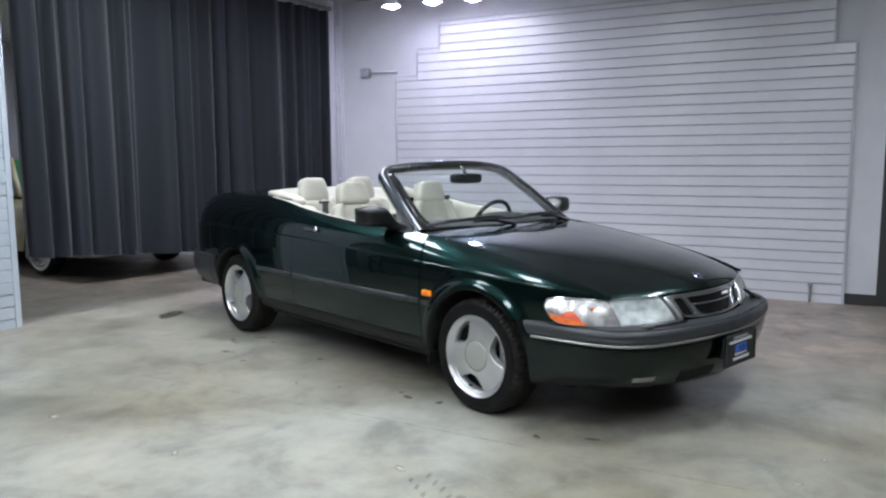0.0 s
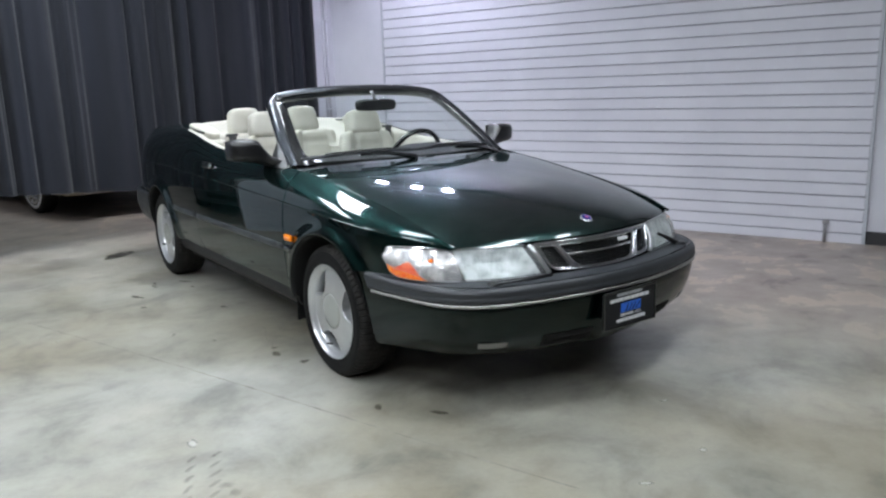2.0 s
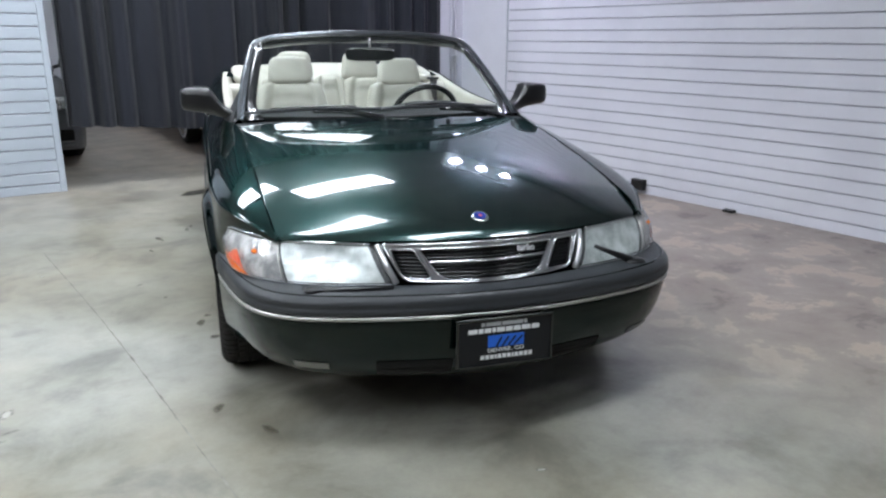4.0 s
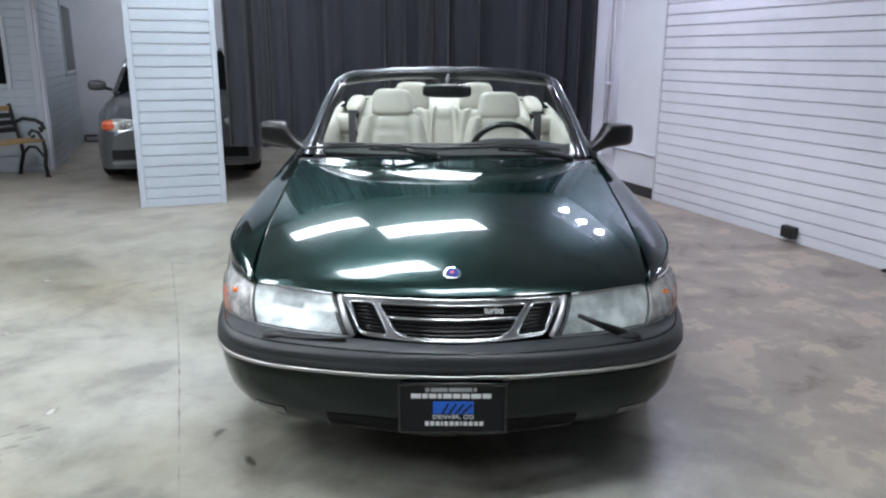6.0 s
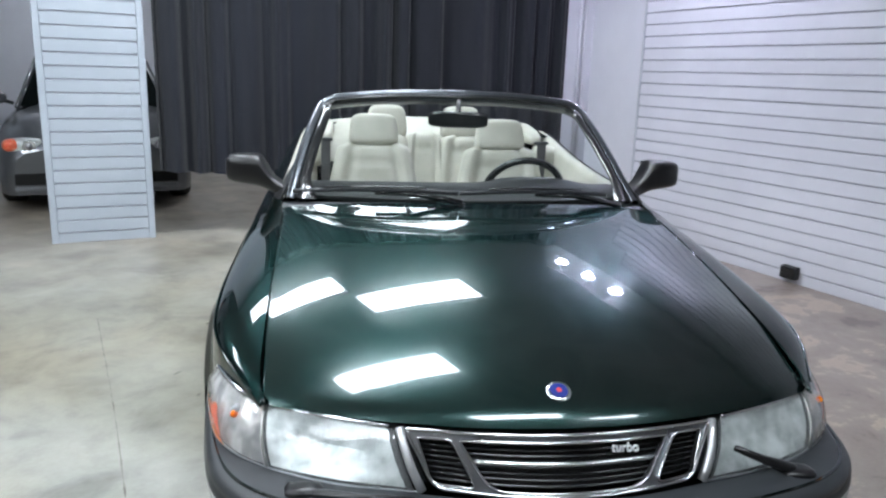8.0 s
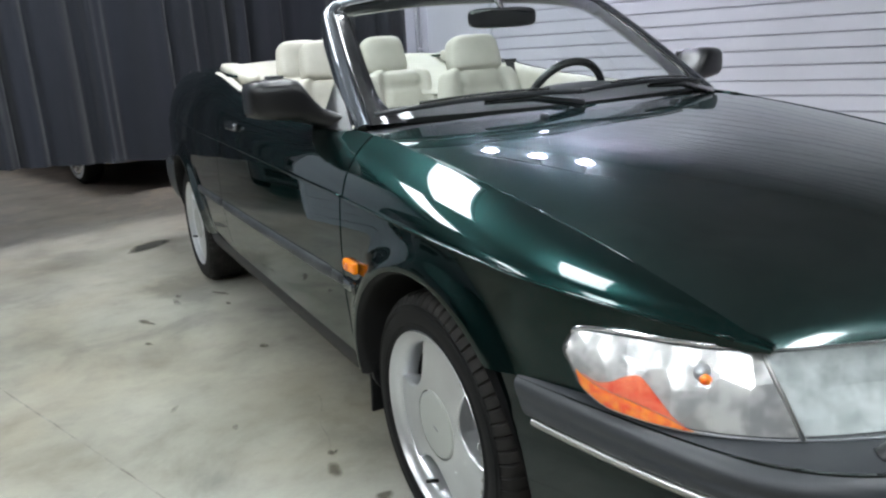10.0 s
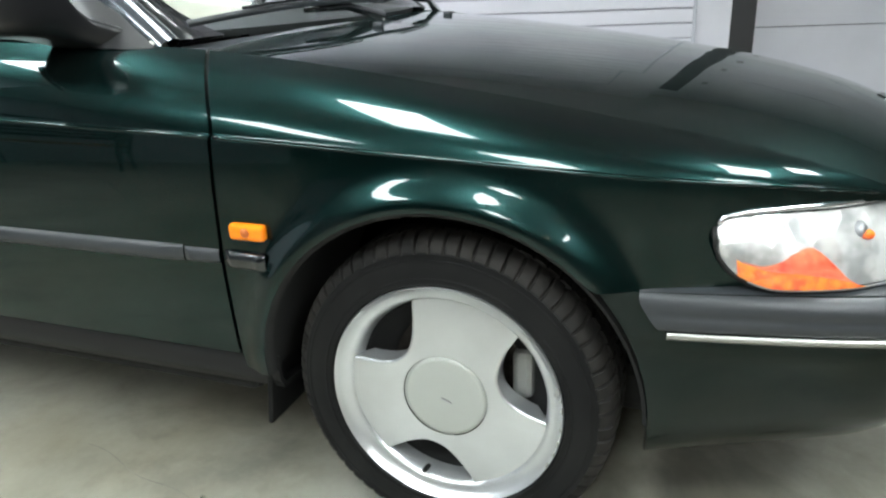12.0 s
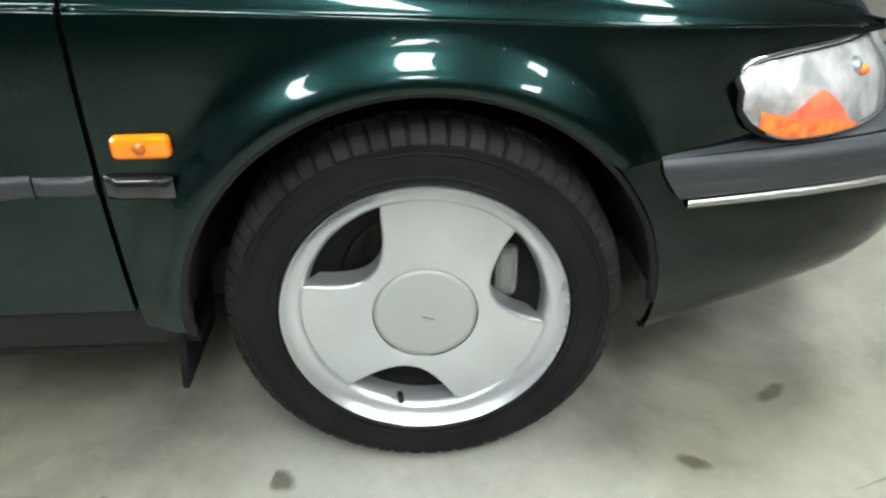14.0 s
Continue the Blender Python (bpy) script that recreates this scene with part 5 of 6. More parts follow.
for t, (dy, z) in enumerate(((2.40, 0.86), (2.46, 0.95), (2.54, 0.99), (2.63, 1.02), (2.66, 1.062), (2.70, 1.078), (2.76, 1.078))):
    rows.append([(f * 0.590, dy - 0.25 * abs(f) ** 2.6, z + 0.018 * (1 - f * f)) for f in np.linspace(-1, 1, 25)])
part("hood_cover", grid(rows, flip=True), LEATHER, car, "cream cover over the folded soft top", shell=0.01)
for s in (-1, 1):
    part("hood_cover_side", pillow(0.055, 0.235, 0.034, 0.6, 0.7, at=(s * 0.605, 2.21, 1.043), tilt=7), LEATHER, car)
part("console", box(0.20, 1.0, 0.20, 0.04, at=(0, 1.25, 0.45)), DASH, car)

# ---------- wheels ----------
TYRE_R, RIM_R = 0.302, 0.2155


def build_wheel():
    """A wheel about the x axis whose outer face looks toward -x; its middle plane at x = 0."""
    w = new("wheel")
    n = 180
    prof = [(0.205, 0.085), (0.214, 0.0985), (0.220, 0.1035), (0.2215, 0.1055), (0.224, 0.1040), (0.240, 0.1065), (0.258, 0.106), (0.272, 0.1025), (0.2755, 0.1035), (0.278, 0.1005), (0.2875, 0.0950), (0.2950, 0.087), (0.2992, 0.076), (0.3018, 0.062), (0.3025, 0.050), (0.2955, 0.0485), (0.2955, 0.043), (0.3027, 0.0415), (0.3030, 0.012), (0.2955, 0.011), (0.2955, 0.005), (0.3030, 0.004)]
    prof = [(r, -h) for r, h in prof] + [(r, h) for r, h in reversed(prof)]
    rows = []
    n = 476
    for r0, h in prof:
        row = []
        for i in range(n):
            q = 2 * np.pi * i / n + (0.035 * abs(h) / 0.1 if abs(h) < 0.09 else 0.0315)
            cut = 0.0
            if i % 7 == 0 and abs(h) > 0.045 and r0 > 0.2765:
                cut = 0.0080 if r0 > 0.285 else 0.0045
            if r0 > 0.2965 and i % 7 == 3 and 0.012 <= abs(h) <= 0.0415:
                cut = 0.005
            row.append((h, (r0 - cut) * math.cos(q), (r0 - cut) * math.sin(q)))
        rows.append(row)
    edge = [k for k, (r, h) in enumerate(prof) if r > 0.2765]
    first, last = edge[0], edge[-1]
    tyre = part("tyre", grid(rows[:first + 1], loop_v=True), RUBBER, w, "black road tyre sidewall", sharp=40)
    part("tread", grid(rows[first:last + 1], loop_v=True), TREAD, tyre, "dusty black tread with grooved shoulder blocks", sharp=35)
    part("inner_sidewall", grid(rows[last:], loop_v=True), RUBBER, tyre, sharp=40)
    for rr in (0.232, 0.266):
        part("sidewall_rib", lathe([(rr - 0.0018, -0.1055), (rr, -0.1075), (rr + 0.0018, -0.1055)], 96), RUBBER, tyre)
    # rim barrel and lip
    part("rim", lathe([(0.150, 0.08), (0.190, 0.085), (0.186, 0.03), (0.180, -0.06), (0.1845, -0.076), (0.1885, -0.0845), (0.1950, -0.0880), (0.2045, -0.0905), (0.2095, -0.0985), (RIM_R, -0.1045), (0.2175, -0.1005), (0.2165, -0.088)], 96, flip=True), ALLOY, w, "silver alloy rim lip", sharp=50)
    # face with three openings
    face_rows = []
    holes = (radians(18), radians(137), radians(257))
    half = radians(27)
    N = 192
    def reach(q):
        for c in holes:
            d = abs((q - c + math.pi) % (2 * math.pi) - math.pi)
            if d < half:
                return 0.1865 - 0.0805 * max(0.0, 1 - (d / half) ** 2.4) ** 0.60
        return 0.1865
    for t in np.concatenate([np.linspace(0, 1, 15), [1.0, 1.0]]):
        row = []
        for i in range(N):
            q = 2 * np.pi * i / N
            ro = reach(q)
            rr = 0.080 + (ro - 0.080) * t
            h = -0.0925 + 0.011 * min(1.0, (rr - 0.080) / 0.1065) ** 1.6
            edge = 1 if ro < 0.18 else 0
            row.append([h, rr, q, edge])
        face_rows.append(row)
    for j, push in ((-2, 0.012), (-1, 0.045)):
        for i in range(N):
            h, rr, q, edge = face_rows[j][i]
            face_rows[j][i] = [h + (push if edge else push * 0.3), rr - (0.003 if edge else 0), q, edge]
    for j in (-4, -3):
        for i in range(N):
            if face_rows[j][i][3]:
                face_rows[j][i][0] += 0.0035 if j == -3 else 0.001
    P = [[(h, -rr * math.cos(q), rr * math.sin(q)) for h, rr, q, _ in row] for row in face_rows]
    part("rim_face", grid(P, loop_v=True, flip=False), ALLOY, w, "silver three-spoke alloy face", sharp=60)
    part("centre_cap", lathe([(0.0, -0.0948), (0.04, -0.0945), (0.070, -0.0938), (0.0780, -0.0925), (0.0792, -0.084)], 64, flip=True), CAP, w, "dull grey round centre cap")
    part("cap_mark", box(0.002, 0.018, 0.003, 0.0005, at=(-0.0962, -0.004, -0.006), turn=Matrix.Rotation(radians(20), 4, "X")), STEEL, w)
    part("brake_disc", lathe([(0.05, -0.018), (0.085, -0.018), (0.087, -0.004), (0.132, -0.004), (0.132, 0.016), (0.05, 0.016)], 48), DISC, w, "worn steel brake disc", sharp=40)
    part("caliper", box(0.060, 0.040, 0.095, 0.012, at=(-0.004, -0.128, 0.03)), CALIPER, w, "grey brake caliper")
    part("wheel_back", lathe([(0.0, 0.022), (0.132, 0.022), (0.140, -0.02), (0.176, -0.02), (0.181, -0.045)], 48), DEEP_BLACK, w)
    part("valve", tube([(-0.075, 0.045, -0.170), (-0.094, 0.043, -0.163), (-0.104, 0.042, -0.160)], 0.0048, 8), DEEP_BLACK, w, "black tyre valve")
    part("rim_scuff", box(0.003, 0.007, 0.016, 0.001, at=(-0.1046, -0.205, 0.050), turn=Matrix.Rotation(radians(10), 4, "X")), STEEL, w, "kerb scuff on the rim lip")
    for q, size in ((4, 0.010), (9, 0.006), (-6, 0.008), (-14, 0.012), (-20, 0.007), (-27, 0.009)):
        a = radians(q)
        part("rim_scuff", box(0.003, 0.004, size, 0.001, at=(-0.1044, -0.2135 * math.cos(a), 0.2135 * math.sin(a)), turn=Matrix.Rotation(-a, 4, "X")), CAP, w)
    return w


wheel_a = build_wheel()
wheel_a.parent = car
wheel_a.matrix_basis = pose(-0.728, AXLES[0], 0.3005)
turns = {(-1, 1): 40, (1, 0): 180, (1, 1): 180}
for (s, i), q in turns.items():
    m = pose(s * 0.728, AXLES[i], 0.3005, 0, 0, 180 if s > 0 else 0) @ pose(0, 0, 0, q if s < 0 else 0)
    copy_thing(wheel_a, m)


# ---------- lamps on the ceiling ----------
def ceiling_light(u, v, turn=0, wide=1.22, deep=0.60):
    ob = thing("ceiling_light", room_pose(u, v, CEIL, turn), "glowing white fluorescent panel light in the ceiling", "ceiling light", "ceiling lights")
    part("light_frame", join(box(wide + 0.06, 0.03, 0.04, 0.004, at=(0, deep / 2 + 0.015, -0.021)), box(wide + 0.06, 0.03, 0.04, 0.004, at=(0, -deep / 2 - 0.015, -0.021)),
                             box(0.03, deep, 0.04, 0.004, at=(wide / 2 + 0.015, 0, -0.021)), box(0.03, deep, 0.04, 0.004, at=(-wide / 2 - 0.015, 0, -0.021))), WHITE_PAINT, ob)
    part("diffuser", box(wide, deep, 0.012, at=(0, 0, -0.012)), LIGHT_PANEL, ob)
    return ob


ceiling_light(-0.45, 3.32, 0, 1.06, 0.50)
ceiling_light(0.73, 2.58, 0, 1.24, 0.54)
ceiling_light(-0.43, 0.85, 0, 1.06, 0.50)
ceiling_light(-0.43, -1.65, 0, 1.06, 0.50)
ceiling_light(0.73, -2.45, 0, 0.60, 0.30)
# the left-hand panels are assumed, added to brighten the floor on that side
for u, v in ((-2.9, 3.4), (-2.9, 0.9), (-2.9, -1.6), (-5.2, 1.4), (-5.2, -1.4), (1.9, 6.4)):
    ceiling_light(u, v)

ceiling_light(-1.2, 9.0, 0, 0.60, 0.50)
DOWNLIGHT = glow("downlight_lens", (1.0, 0.80, 0.55), 60.0)
for i, (u, v) in enumerate(((-5.4, -4.2), (-5.4, -1.6), (-5.4, 1.0), (-6.8, -5.6), (-6.8, -2.9), (-6.8, -0.3), (-6.8, 2.3), (-8.2, -4.2), (-8.2, -1.6), (-8.2, 1.0))):
    lamp = thing("downlight", room_pose(u, v, CEIL, 0), "small warm recessed downlight in the ceiling", "downlight", "downlights")
    part("bezel", lathe([(0.05, -0.004), (0.062, -0.012), (0.075, -0.008), (0.078, -0.001)], 24, "z"), WHITE_PAINT, lamp)
    part("lens", lathe([(0.0, -0.006), (0.03, -0.006), (0.05, -0.004)], 20, "z"), DOWNLIGHT, lamp)

track = thing("track_light", room_pose(2.70, 2.45, CEIL, 0), "white ceiling track with three bright spot lamps", "track light")
part("rail", box(0.04, 1.5, 0.03, 0.004, at=(0, 0, -0.017)), WHITE_PAINT, track)
for du, dv in ((-0.03, 0.45), (0.0, -0.03), (0.08, -0.45)):
    head = part("lamp_head", lathe([(0.02, 0.03), (0.055, 0.02), (0.082, -0.03), (0.092, -0.058)], 24, "z"), WHITE_PAINT, track)
    head.location = (du, dv, -0.215)
    part("lamp_lens", pillow(0.064, 0.064, 0.046, 1, 1, at=(0, 0, -0.038)), SPOT_GLOW, head, "bulging glowing lamp glass")
    part("lamp_neck", tube([(0, 0, 0.02), (-du, 0, 0.19)], 0.010, 8), WHITE_PAINT, head)

# ---------- curtain ----------
def build_curtain():
    c0, c1 = rm(-0.55, 4.36), rm(3.07, 4.03)
    length = (c1 - c0).length
    ang = math.degrees(math.atan2(c1.y - c0.y, c1.x - c0.x))
    ob = thing("curtain", pose(c0.x, c0.y, 0, 0, 0, ang), "long charcoal pleated curtain hanging from a rod, clear of the floor", "curtain")
    rng = np.random.RandomState(4)
    n = 420
    xs = np.linspace(0, length, n)
    phase = np.cumsum(np.interp(np.arange(n), np.linspace(0, n, 24), 0.22 + 1.7 * rng.rand(24)))
    phase *= 2 * np.pi * 15 / phase[-1]
    low = np.interp(xs, (0, 0.8, 1.1, 1.7, length), (0.555, 0.497, 0.468, 0.436, 0.428))
    rows = []
    zs = [3.05, 2.98, 2.85, 2.6, 2.2, 1.8, 1.4, 1.0, 0.75, None]
    soft = np.hanning(19) / np.hanning(19).sum()
    drift = np.convolve(np.interp(np.arange(n + 18), np.linspace(0, n + 18, 14), rng.rand(14) - 0.5), soft, "valid")
    fine = np.convolve(np.interp(np.arange(n + 18), np.linspace(0, n + 18, 60), rng.rand(60) - 0.5), soft, "valid")
    for z in zs:
        zz = low if z is None else np.full(n, z)
        k = (3.05 - (0.5 if z is None else z)) / 2.5
        amp = (0.034 + 0.014 * k) * (0.75 + 0.9 * np.abs(drift) * 2)
        wob = amp * np.sin(phase + 0.8 * drift * k) + 0.014 * np.sin(2.3 * phase + 4 * drift) + 0.05 * drift * k + 0.02 * fine * k
        rows.append(np.stack([xs + 0.012 * np.cos(phase), wob, zz], -1))
    part("cloth", grid(rows), CURTAIN, ob, shell=0.003)
    part("rod", tube([(-0.08, 0, 3.09), (length + 0.06, 0, 3.09)], 0.016, 12), STEEL, ob, "dull steel curtain rod")
    for i in range(38):
        x = (i + 0.5) * length / 38
        ring = part("grommet", tube([(x, 0.026 * math.cos(q), 3.085 + 0.028 * math.sin(q)) for q in np.linspace(0, 2 * np.pi, 14, endpoint=False)], 0.005, 6, closed=True), STEEL, ob)
    part("bracket", box(0.03, 0.09, 0.05, 0.006, at=(length + 0.04, 0.02, 3.09)), STEEL, ob)
    return ob


build_curtain()


# ---------- cars standing behind ----------
def plain_wheel(parent, x, y, r, wide, rim_mat, face=-1, white=False):
    w = part("wheel", lathe([(r * 0.62, -wide / 2 + 0.01), (r * 0.66, -wide / 2), (r * 0.9, -wide / 2), (r, -wide / 2 + 0.03), (r, wide / 2 - 0.03), (r * 0.9, wide / 2), (r * 0.62, wide / 2)], 48), RUBBER, parent)
    w.matrix_basis = pose(x, y, r, 0, 0, 0 if face < 0 else 180)
    if white:
        part("white_wall", lathe([(r * 0.70, -wide / 2 - 0.002), (r * 0.80, -wide / 2 - 0.003), (r * 0.82, -wide / 2)], 48), WHITE_INK, w, "white tyre band")
    part("rim", lathe([(0.0, -wide / 2 - 0.02), (0.05, -wide / 2 - 0.015), (0.07, -wide / 2 + 0.01), (r * 0.5, -wide / 2 + 0.012), (r * 0.62, -wide / 2 - 0.008), (r * 0.68, -wide / 2 + 0.002)], 48), rim_mat, w)
    for q in range(12):
        a = 2 * math.pi * q / 12
        part("spoke", tube([(-wide / 2 - 0.006, 0.06 * math.cos(a), 0.06 * math.sin(a)), (-wide / 2 + 0.0, r * 0.6 * math.cos(a), r * 0.6 * math.sin(a))], 0.011, 6), rim_mat, w)
    return w


def plain_body(parent, length, half, top, shoulder, low, mat, nose=0.35, axles=(0.8, 3.4), arch=0.36):
    """A closed lower body, front at y = 0; top and shoulder: heights along y."""
    ys = np.concatenate([np.linspace(0, 0.12, 6)[:-1], np.linspace(0.12, length - 0.1, 60), [length - 0.03, length]])
    rows = []
    for y in ys:
        k = min(1.0, max(0.0, y) / nose)
        kk = min(1.0, max(0.0, length - y) / nose)
        w = half * (0.80 + 0.20 * math.sqrt(max(0.0, 1 - (1 - k) ** 2))) * (0.84 + 0.16 * math.sqrt(max(0.0, 1 - (1 - kk) ** 2)))
        base = low
        for a in axles:
            d = (y - a) / arch
            if abs(d) < 1:
                base = max(base, 0.30 + arch * 1.02 * math.sqrt(1 - d * d))
        zs, zt = float(shoulder(y)), float(top(y))
        side = [(w * 0.985, base), (w, base + (zs - base) * 0.35), (w * 0.995, base + (zs - base) * 0.7), (w * 0.96, zs), (w * 0.86, zs + (zt - zs) * 0.55), (w * 0.62, zs + (zt - zs) * 0.88), (w * 0.3, zt - 0.004), (0, zt)]
        row = [(x, y, z) for x, z in side] + [(-x, y, z) for x, z in reversed(side[:-1])]
        rows.append(row)
    body = part("body", grid(rows), mat, parent, shell=0.008)
    front = rows[0]
    part("front_face", mesh_of("front", front, [tuple(range(len(front)))], False), mat, parent)
    part("rear_face", mesh_of("rear", rows[-1], [tuple(range(len(front)))[::-1]], False), mat, parent)
    part("underside", box(half * 1.6, length - 0.3, 0.12, 0.02, at=(0, length / 2, low + 0.06)), DEEP_BLACK, parent)
    return body


def greenhouse(parent, half, stations, glass, roof_mat):
    """Stations: (y, base z, roof z, half-width share at the roof)."""
    rows = [[(half * s * (0.93 if h < 0.5 else share), y, zb + (zr - zb) * h) for s, h in ((1, 0), (1, 1), (0.5, 1.03), (-0.5, 1.03), (-1, 1), (-1, 0))] for y, zb, zr, share in stations]
    part("glass", grid(rows, smooth=False), glass, parent)
    roof = [[(x, y, z + 0.006) for x, y, z in row[1:5]] for row in rows[1:-1]]
    part("roof", grid(roof), roof_mat, parent, shell=0.012)
    for s in (0, -1):
        part("pillar", tube([rows[0][s], rows[1][1 if s == 0 else 4]], 0.028, 8), roof_mat, parent)
        part("pillar", tube([rows[-1][s], rows[-2][1 if s == 0 else 4]], 0.035, 8), roof_mat, parent)
        part("roof_rail", tube([r[1 if s == 0 else 4] for r in rows[1:-1]], 0.024, 8), roof_mat, parent)


grey = thing("grey_car", room_pose(-0.95, 5.78, 0, -2), "grey metallic coupe parked behind the slatted column", "car")
top = pchip((0, 0.05, 0.2, 0.6, 1.2, 1.4, 4.0, 4.3), (0.60, 0.68, 0.74, 0.84, 0.93, 0.95, 1.0, 0.95))
shoulder = pchip((0, 0.1, 0.5, 1.2, 4.0, 4.3), (0.50, 0.58, 0.70, 0.80, 0.86, 0.82))
plain_body(grey, 4.3, 0.875, top, shoulder, 0.17, GREY_PAINT, 0.45, (0.80, 3.45), 0.34)
greenhouse(grey, 0.80, [(1.32, 0.90, 0.91, 0.92), (2.05, 0.92, 1.40, 0.72), (2.9, 0.94, 1.42, 0.70), (3.85, 0.98, 0.99, 0.80)], TINT_GLASS, GREY_PAINT)
for s in (-1, 1):
    for y in (0.80, 3.45):
        plain_wheel(grey, s * 0.775, y, 0.315, 0.215, ALLOY, s)
    lamp = part("headlight", pillow(0.185, 0.10, 0.072, 0.7, 0.7, at=(s * 0.595, 0.115, 0.615)), REFLECTOR, grey, "clear headlight with a round projector")
    lamp.rotation_euler = (0, 0, 0)
    part("projector", lathe([(0.0, 0.012), (0.035, 0.010), (0.048, 0.004), (0.056, 0.012), (0.062, -0.004)], 28), CHROME, lamp).matrix_basis = pose(s * 0.565, 0.018, 0.612, 0, 0, -90)
    part("projector_glass", lathe([(0.0, 0.016), (0.030, 0.010), (0.036, 0.0)], 24), STEEL, lamp).matrix_basis = pose(s * 0.565, 0.012, 0.612, 0, 0, -90)
    part("turn_signal", pillow(0.085, 0.085, 0.060, 0.8, 0.8, at=(s * 0.705, 0.095, 0.622)), ORANGE, lamp, "orange turn signal")
    part("side_intake", box(0.42, 0.05, 0.125, 0.02, at=(s * 0.50, 0.02, 0.315)), DEEP_BLACK, grey)
    part("lip", box(0.60, 0.05, 0.06, 0.02, at=(s * 0.42, 0.015, 0.215)), GREY_PAINT, grey)
    mirror = part("door_mirror", pillow(0.105, 0.055, 0.062, 0.7, 0.7, at=(s * 0.955, 1.52, 0.985)), GREY_PAINT, grey)
    part("mirror_arm", tube([(s * 0.79, 1.50, 0.93), (s * 0.90, 1.52, 0.965)], 0.020, 8), TRIM_BLACK, mirror)
    part("kidney_grille", pillow(0.115, 0.02, 0.062, 0.6, 0.6, at=(s * 0.125, 0.008, 0.60)), CHROME, grey)
    part("grille_insert", pillow(0.098, 0.02, 0.048, 0.6, 0.6, at=(s * 0.125, -0.004, 0.60)), DEEP_BLACK, grey)

classic = thing("classic_car", room_pose(1.98, 5.86, 0, -6), "beige classic car on bright wire wheels behind the curtain", "car")
top = pchip((0, 0.1, 0.8, 1.5, 4.3, 4.8), (0.62, 0.78, 0.86, 0.92, 0.92, 0.80))
shoulder = pchip((0, 0.2, 1.5, 4.3, 4.8), (0.56, 0.70, 0.80, 0.80, 0.66))
plain_body(classic, 4.8, 0.90, top, shoulder, 0.26, BEIGE_PAINT, 0.4, (0.92, 3.70), 0.36)
greenhouse(classic, 0.80, [(1.55, 0.90, 0.91, 0.95), (1.95, 0.91, 1.36, 0.78), (3.0, 0.91, 1.38, 0.76), (3.6, 0.92, 0.93, 0.85)], GREEN_GLASS, BEIGE_PAINT)
for s in (-1, 1):
    for y in (0.92, 3.70):
        plain_wheel(classic, s * 0.80, y, 0.325, 0.185, CHROME, s, True)
    part("headlight", lathe([(0.0, 0.03), (0.06, 0.024), (0.085, 0.0), (0.09, -0.04)], 28), REFLECTOR, classic).matrix_basis = pose(s * 0.66, 0.06, 0.66, 0, 0, -90)
part("front_bumper", tube([(x, -0.06 + 0.10 * abs(x / 0.9) ** 3, 0.42) for x in np.linspace(-0.92, 0.92, 17)], 0.055, 10), CHROME, classic)
part("front_valance", grid([[(x, 0.0 + 0.12 * abs(x / 0.88) ** 3, z) for x in np.linspace(-0.86, 0.86, 17)] for z in (0.36, 0.30, 0.265, 0.255)]), BEIGE_PAINT, classic, shell=0.02)

# ---------- bench ----------
BENCH_U, BENCH_V, BENCH_TURN = -2.96, 6.29, 45
bench = thing("bench", room_pose(BENCH_U, BENCH_V, 0, BENCH_TURN), "garden bench with yellow wooden slats and black iron ends", "bench")
for i in range(5):
    part("seat_slat", box(1.22, 0.062, 0.022, 0.005, at=(0, -0.17 + i * 0.078, 0.425 - 0.006 * abs(i - 2))), OAK, bench)
for i in range(4):
    part("back_slat", box(1.22, 0.020, 0.058, 0.005, at=(0, 0.235 + i * 0.022, 0.52 + i * 0.078)), OAK if i == 3 else IRON, bench)
for s in (-1, 1):
    x = s * 0.60
    end = part("bench_end", tube([(x, -0.20, 0.0), (x, -0.175, 0.14), (x, -0.205, 0.28), (x, -0.19, 0.41), (x, 0.0, 0.40), (x, 0.20, 0.41), (x, 0.25, 0.55), (x, 0.315, 0.80)], 0.022, 8), IRON, bench, "black cast iron bench end")
    part("rear_leg", tube([(x, 0.20, 0.41), (x, 0.17, 0.25), (x, 0.23, 0.12), (x, 0.27, 0.0)], 0.021, 8), IRON, end)
    part("arm_rest", tube([(x, 0.25, 0.60), (x, 0.10, 0.645), (x, -0.10, 0.635), (x, -0.20, 0.60), (x, -0.225, 0.545), (x, -0.185, 0.52), (x, -0.165, 0.56)], 0.022, 8), IRON, end)
    part("arm_scroll", tube([(x, -0.19, 0.41), (x, -0.12, 0.50), (x, -0.02, 0.52), (x, 0.04, 0.47), (x, -0.01, 0.43), (x, -0.05, 0.46)], 0.016, 8), IRON, end)
    part("leg_brace", tube([(x, -0.18, 0.22), (x, -0.06, 0.33), (x, 0.06, 0.33), (x, 0.18, 0.24)], 0.015, 8), IRON, end)
    part("foot", box(0.03, 0.07, 0.02, 0.005, at=(x, -0.20, 0.01)), IRON, end)

# ---------- openings in the slatted walls ----------
def framed_window(name, m, wide, high, label):
    ob = thing(name, m, label, "window")
    tagged(ob, kind="structure")
    part("pane", box(wide, 0.01, high, at=(0, -0.022, 0)), TINT_GLASS, ob)
    for x in (-wide / 2, wide / 2):
        part("window_frame", box(0.045, 0.035, high + 0.09, 0.004, at=(x, -0.024, 0)), TRIM, ob)
    for z in (-high / 2, high / 2):
        part("window_frame", box(wide - 0.05, 0.033, 0.045, 0.004, at=(0, -0.024, z)), TRIM, ob)
    return ob


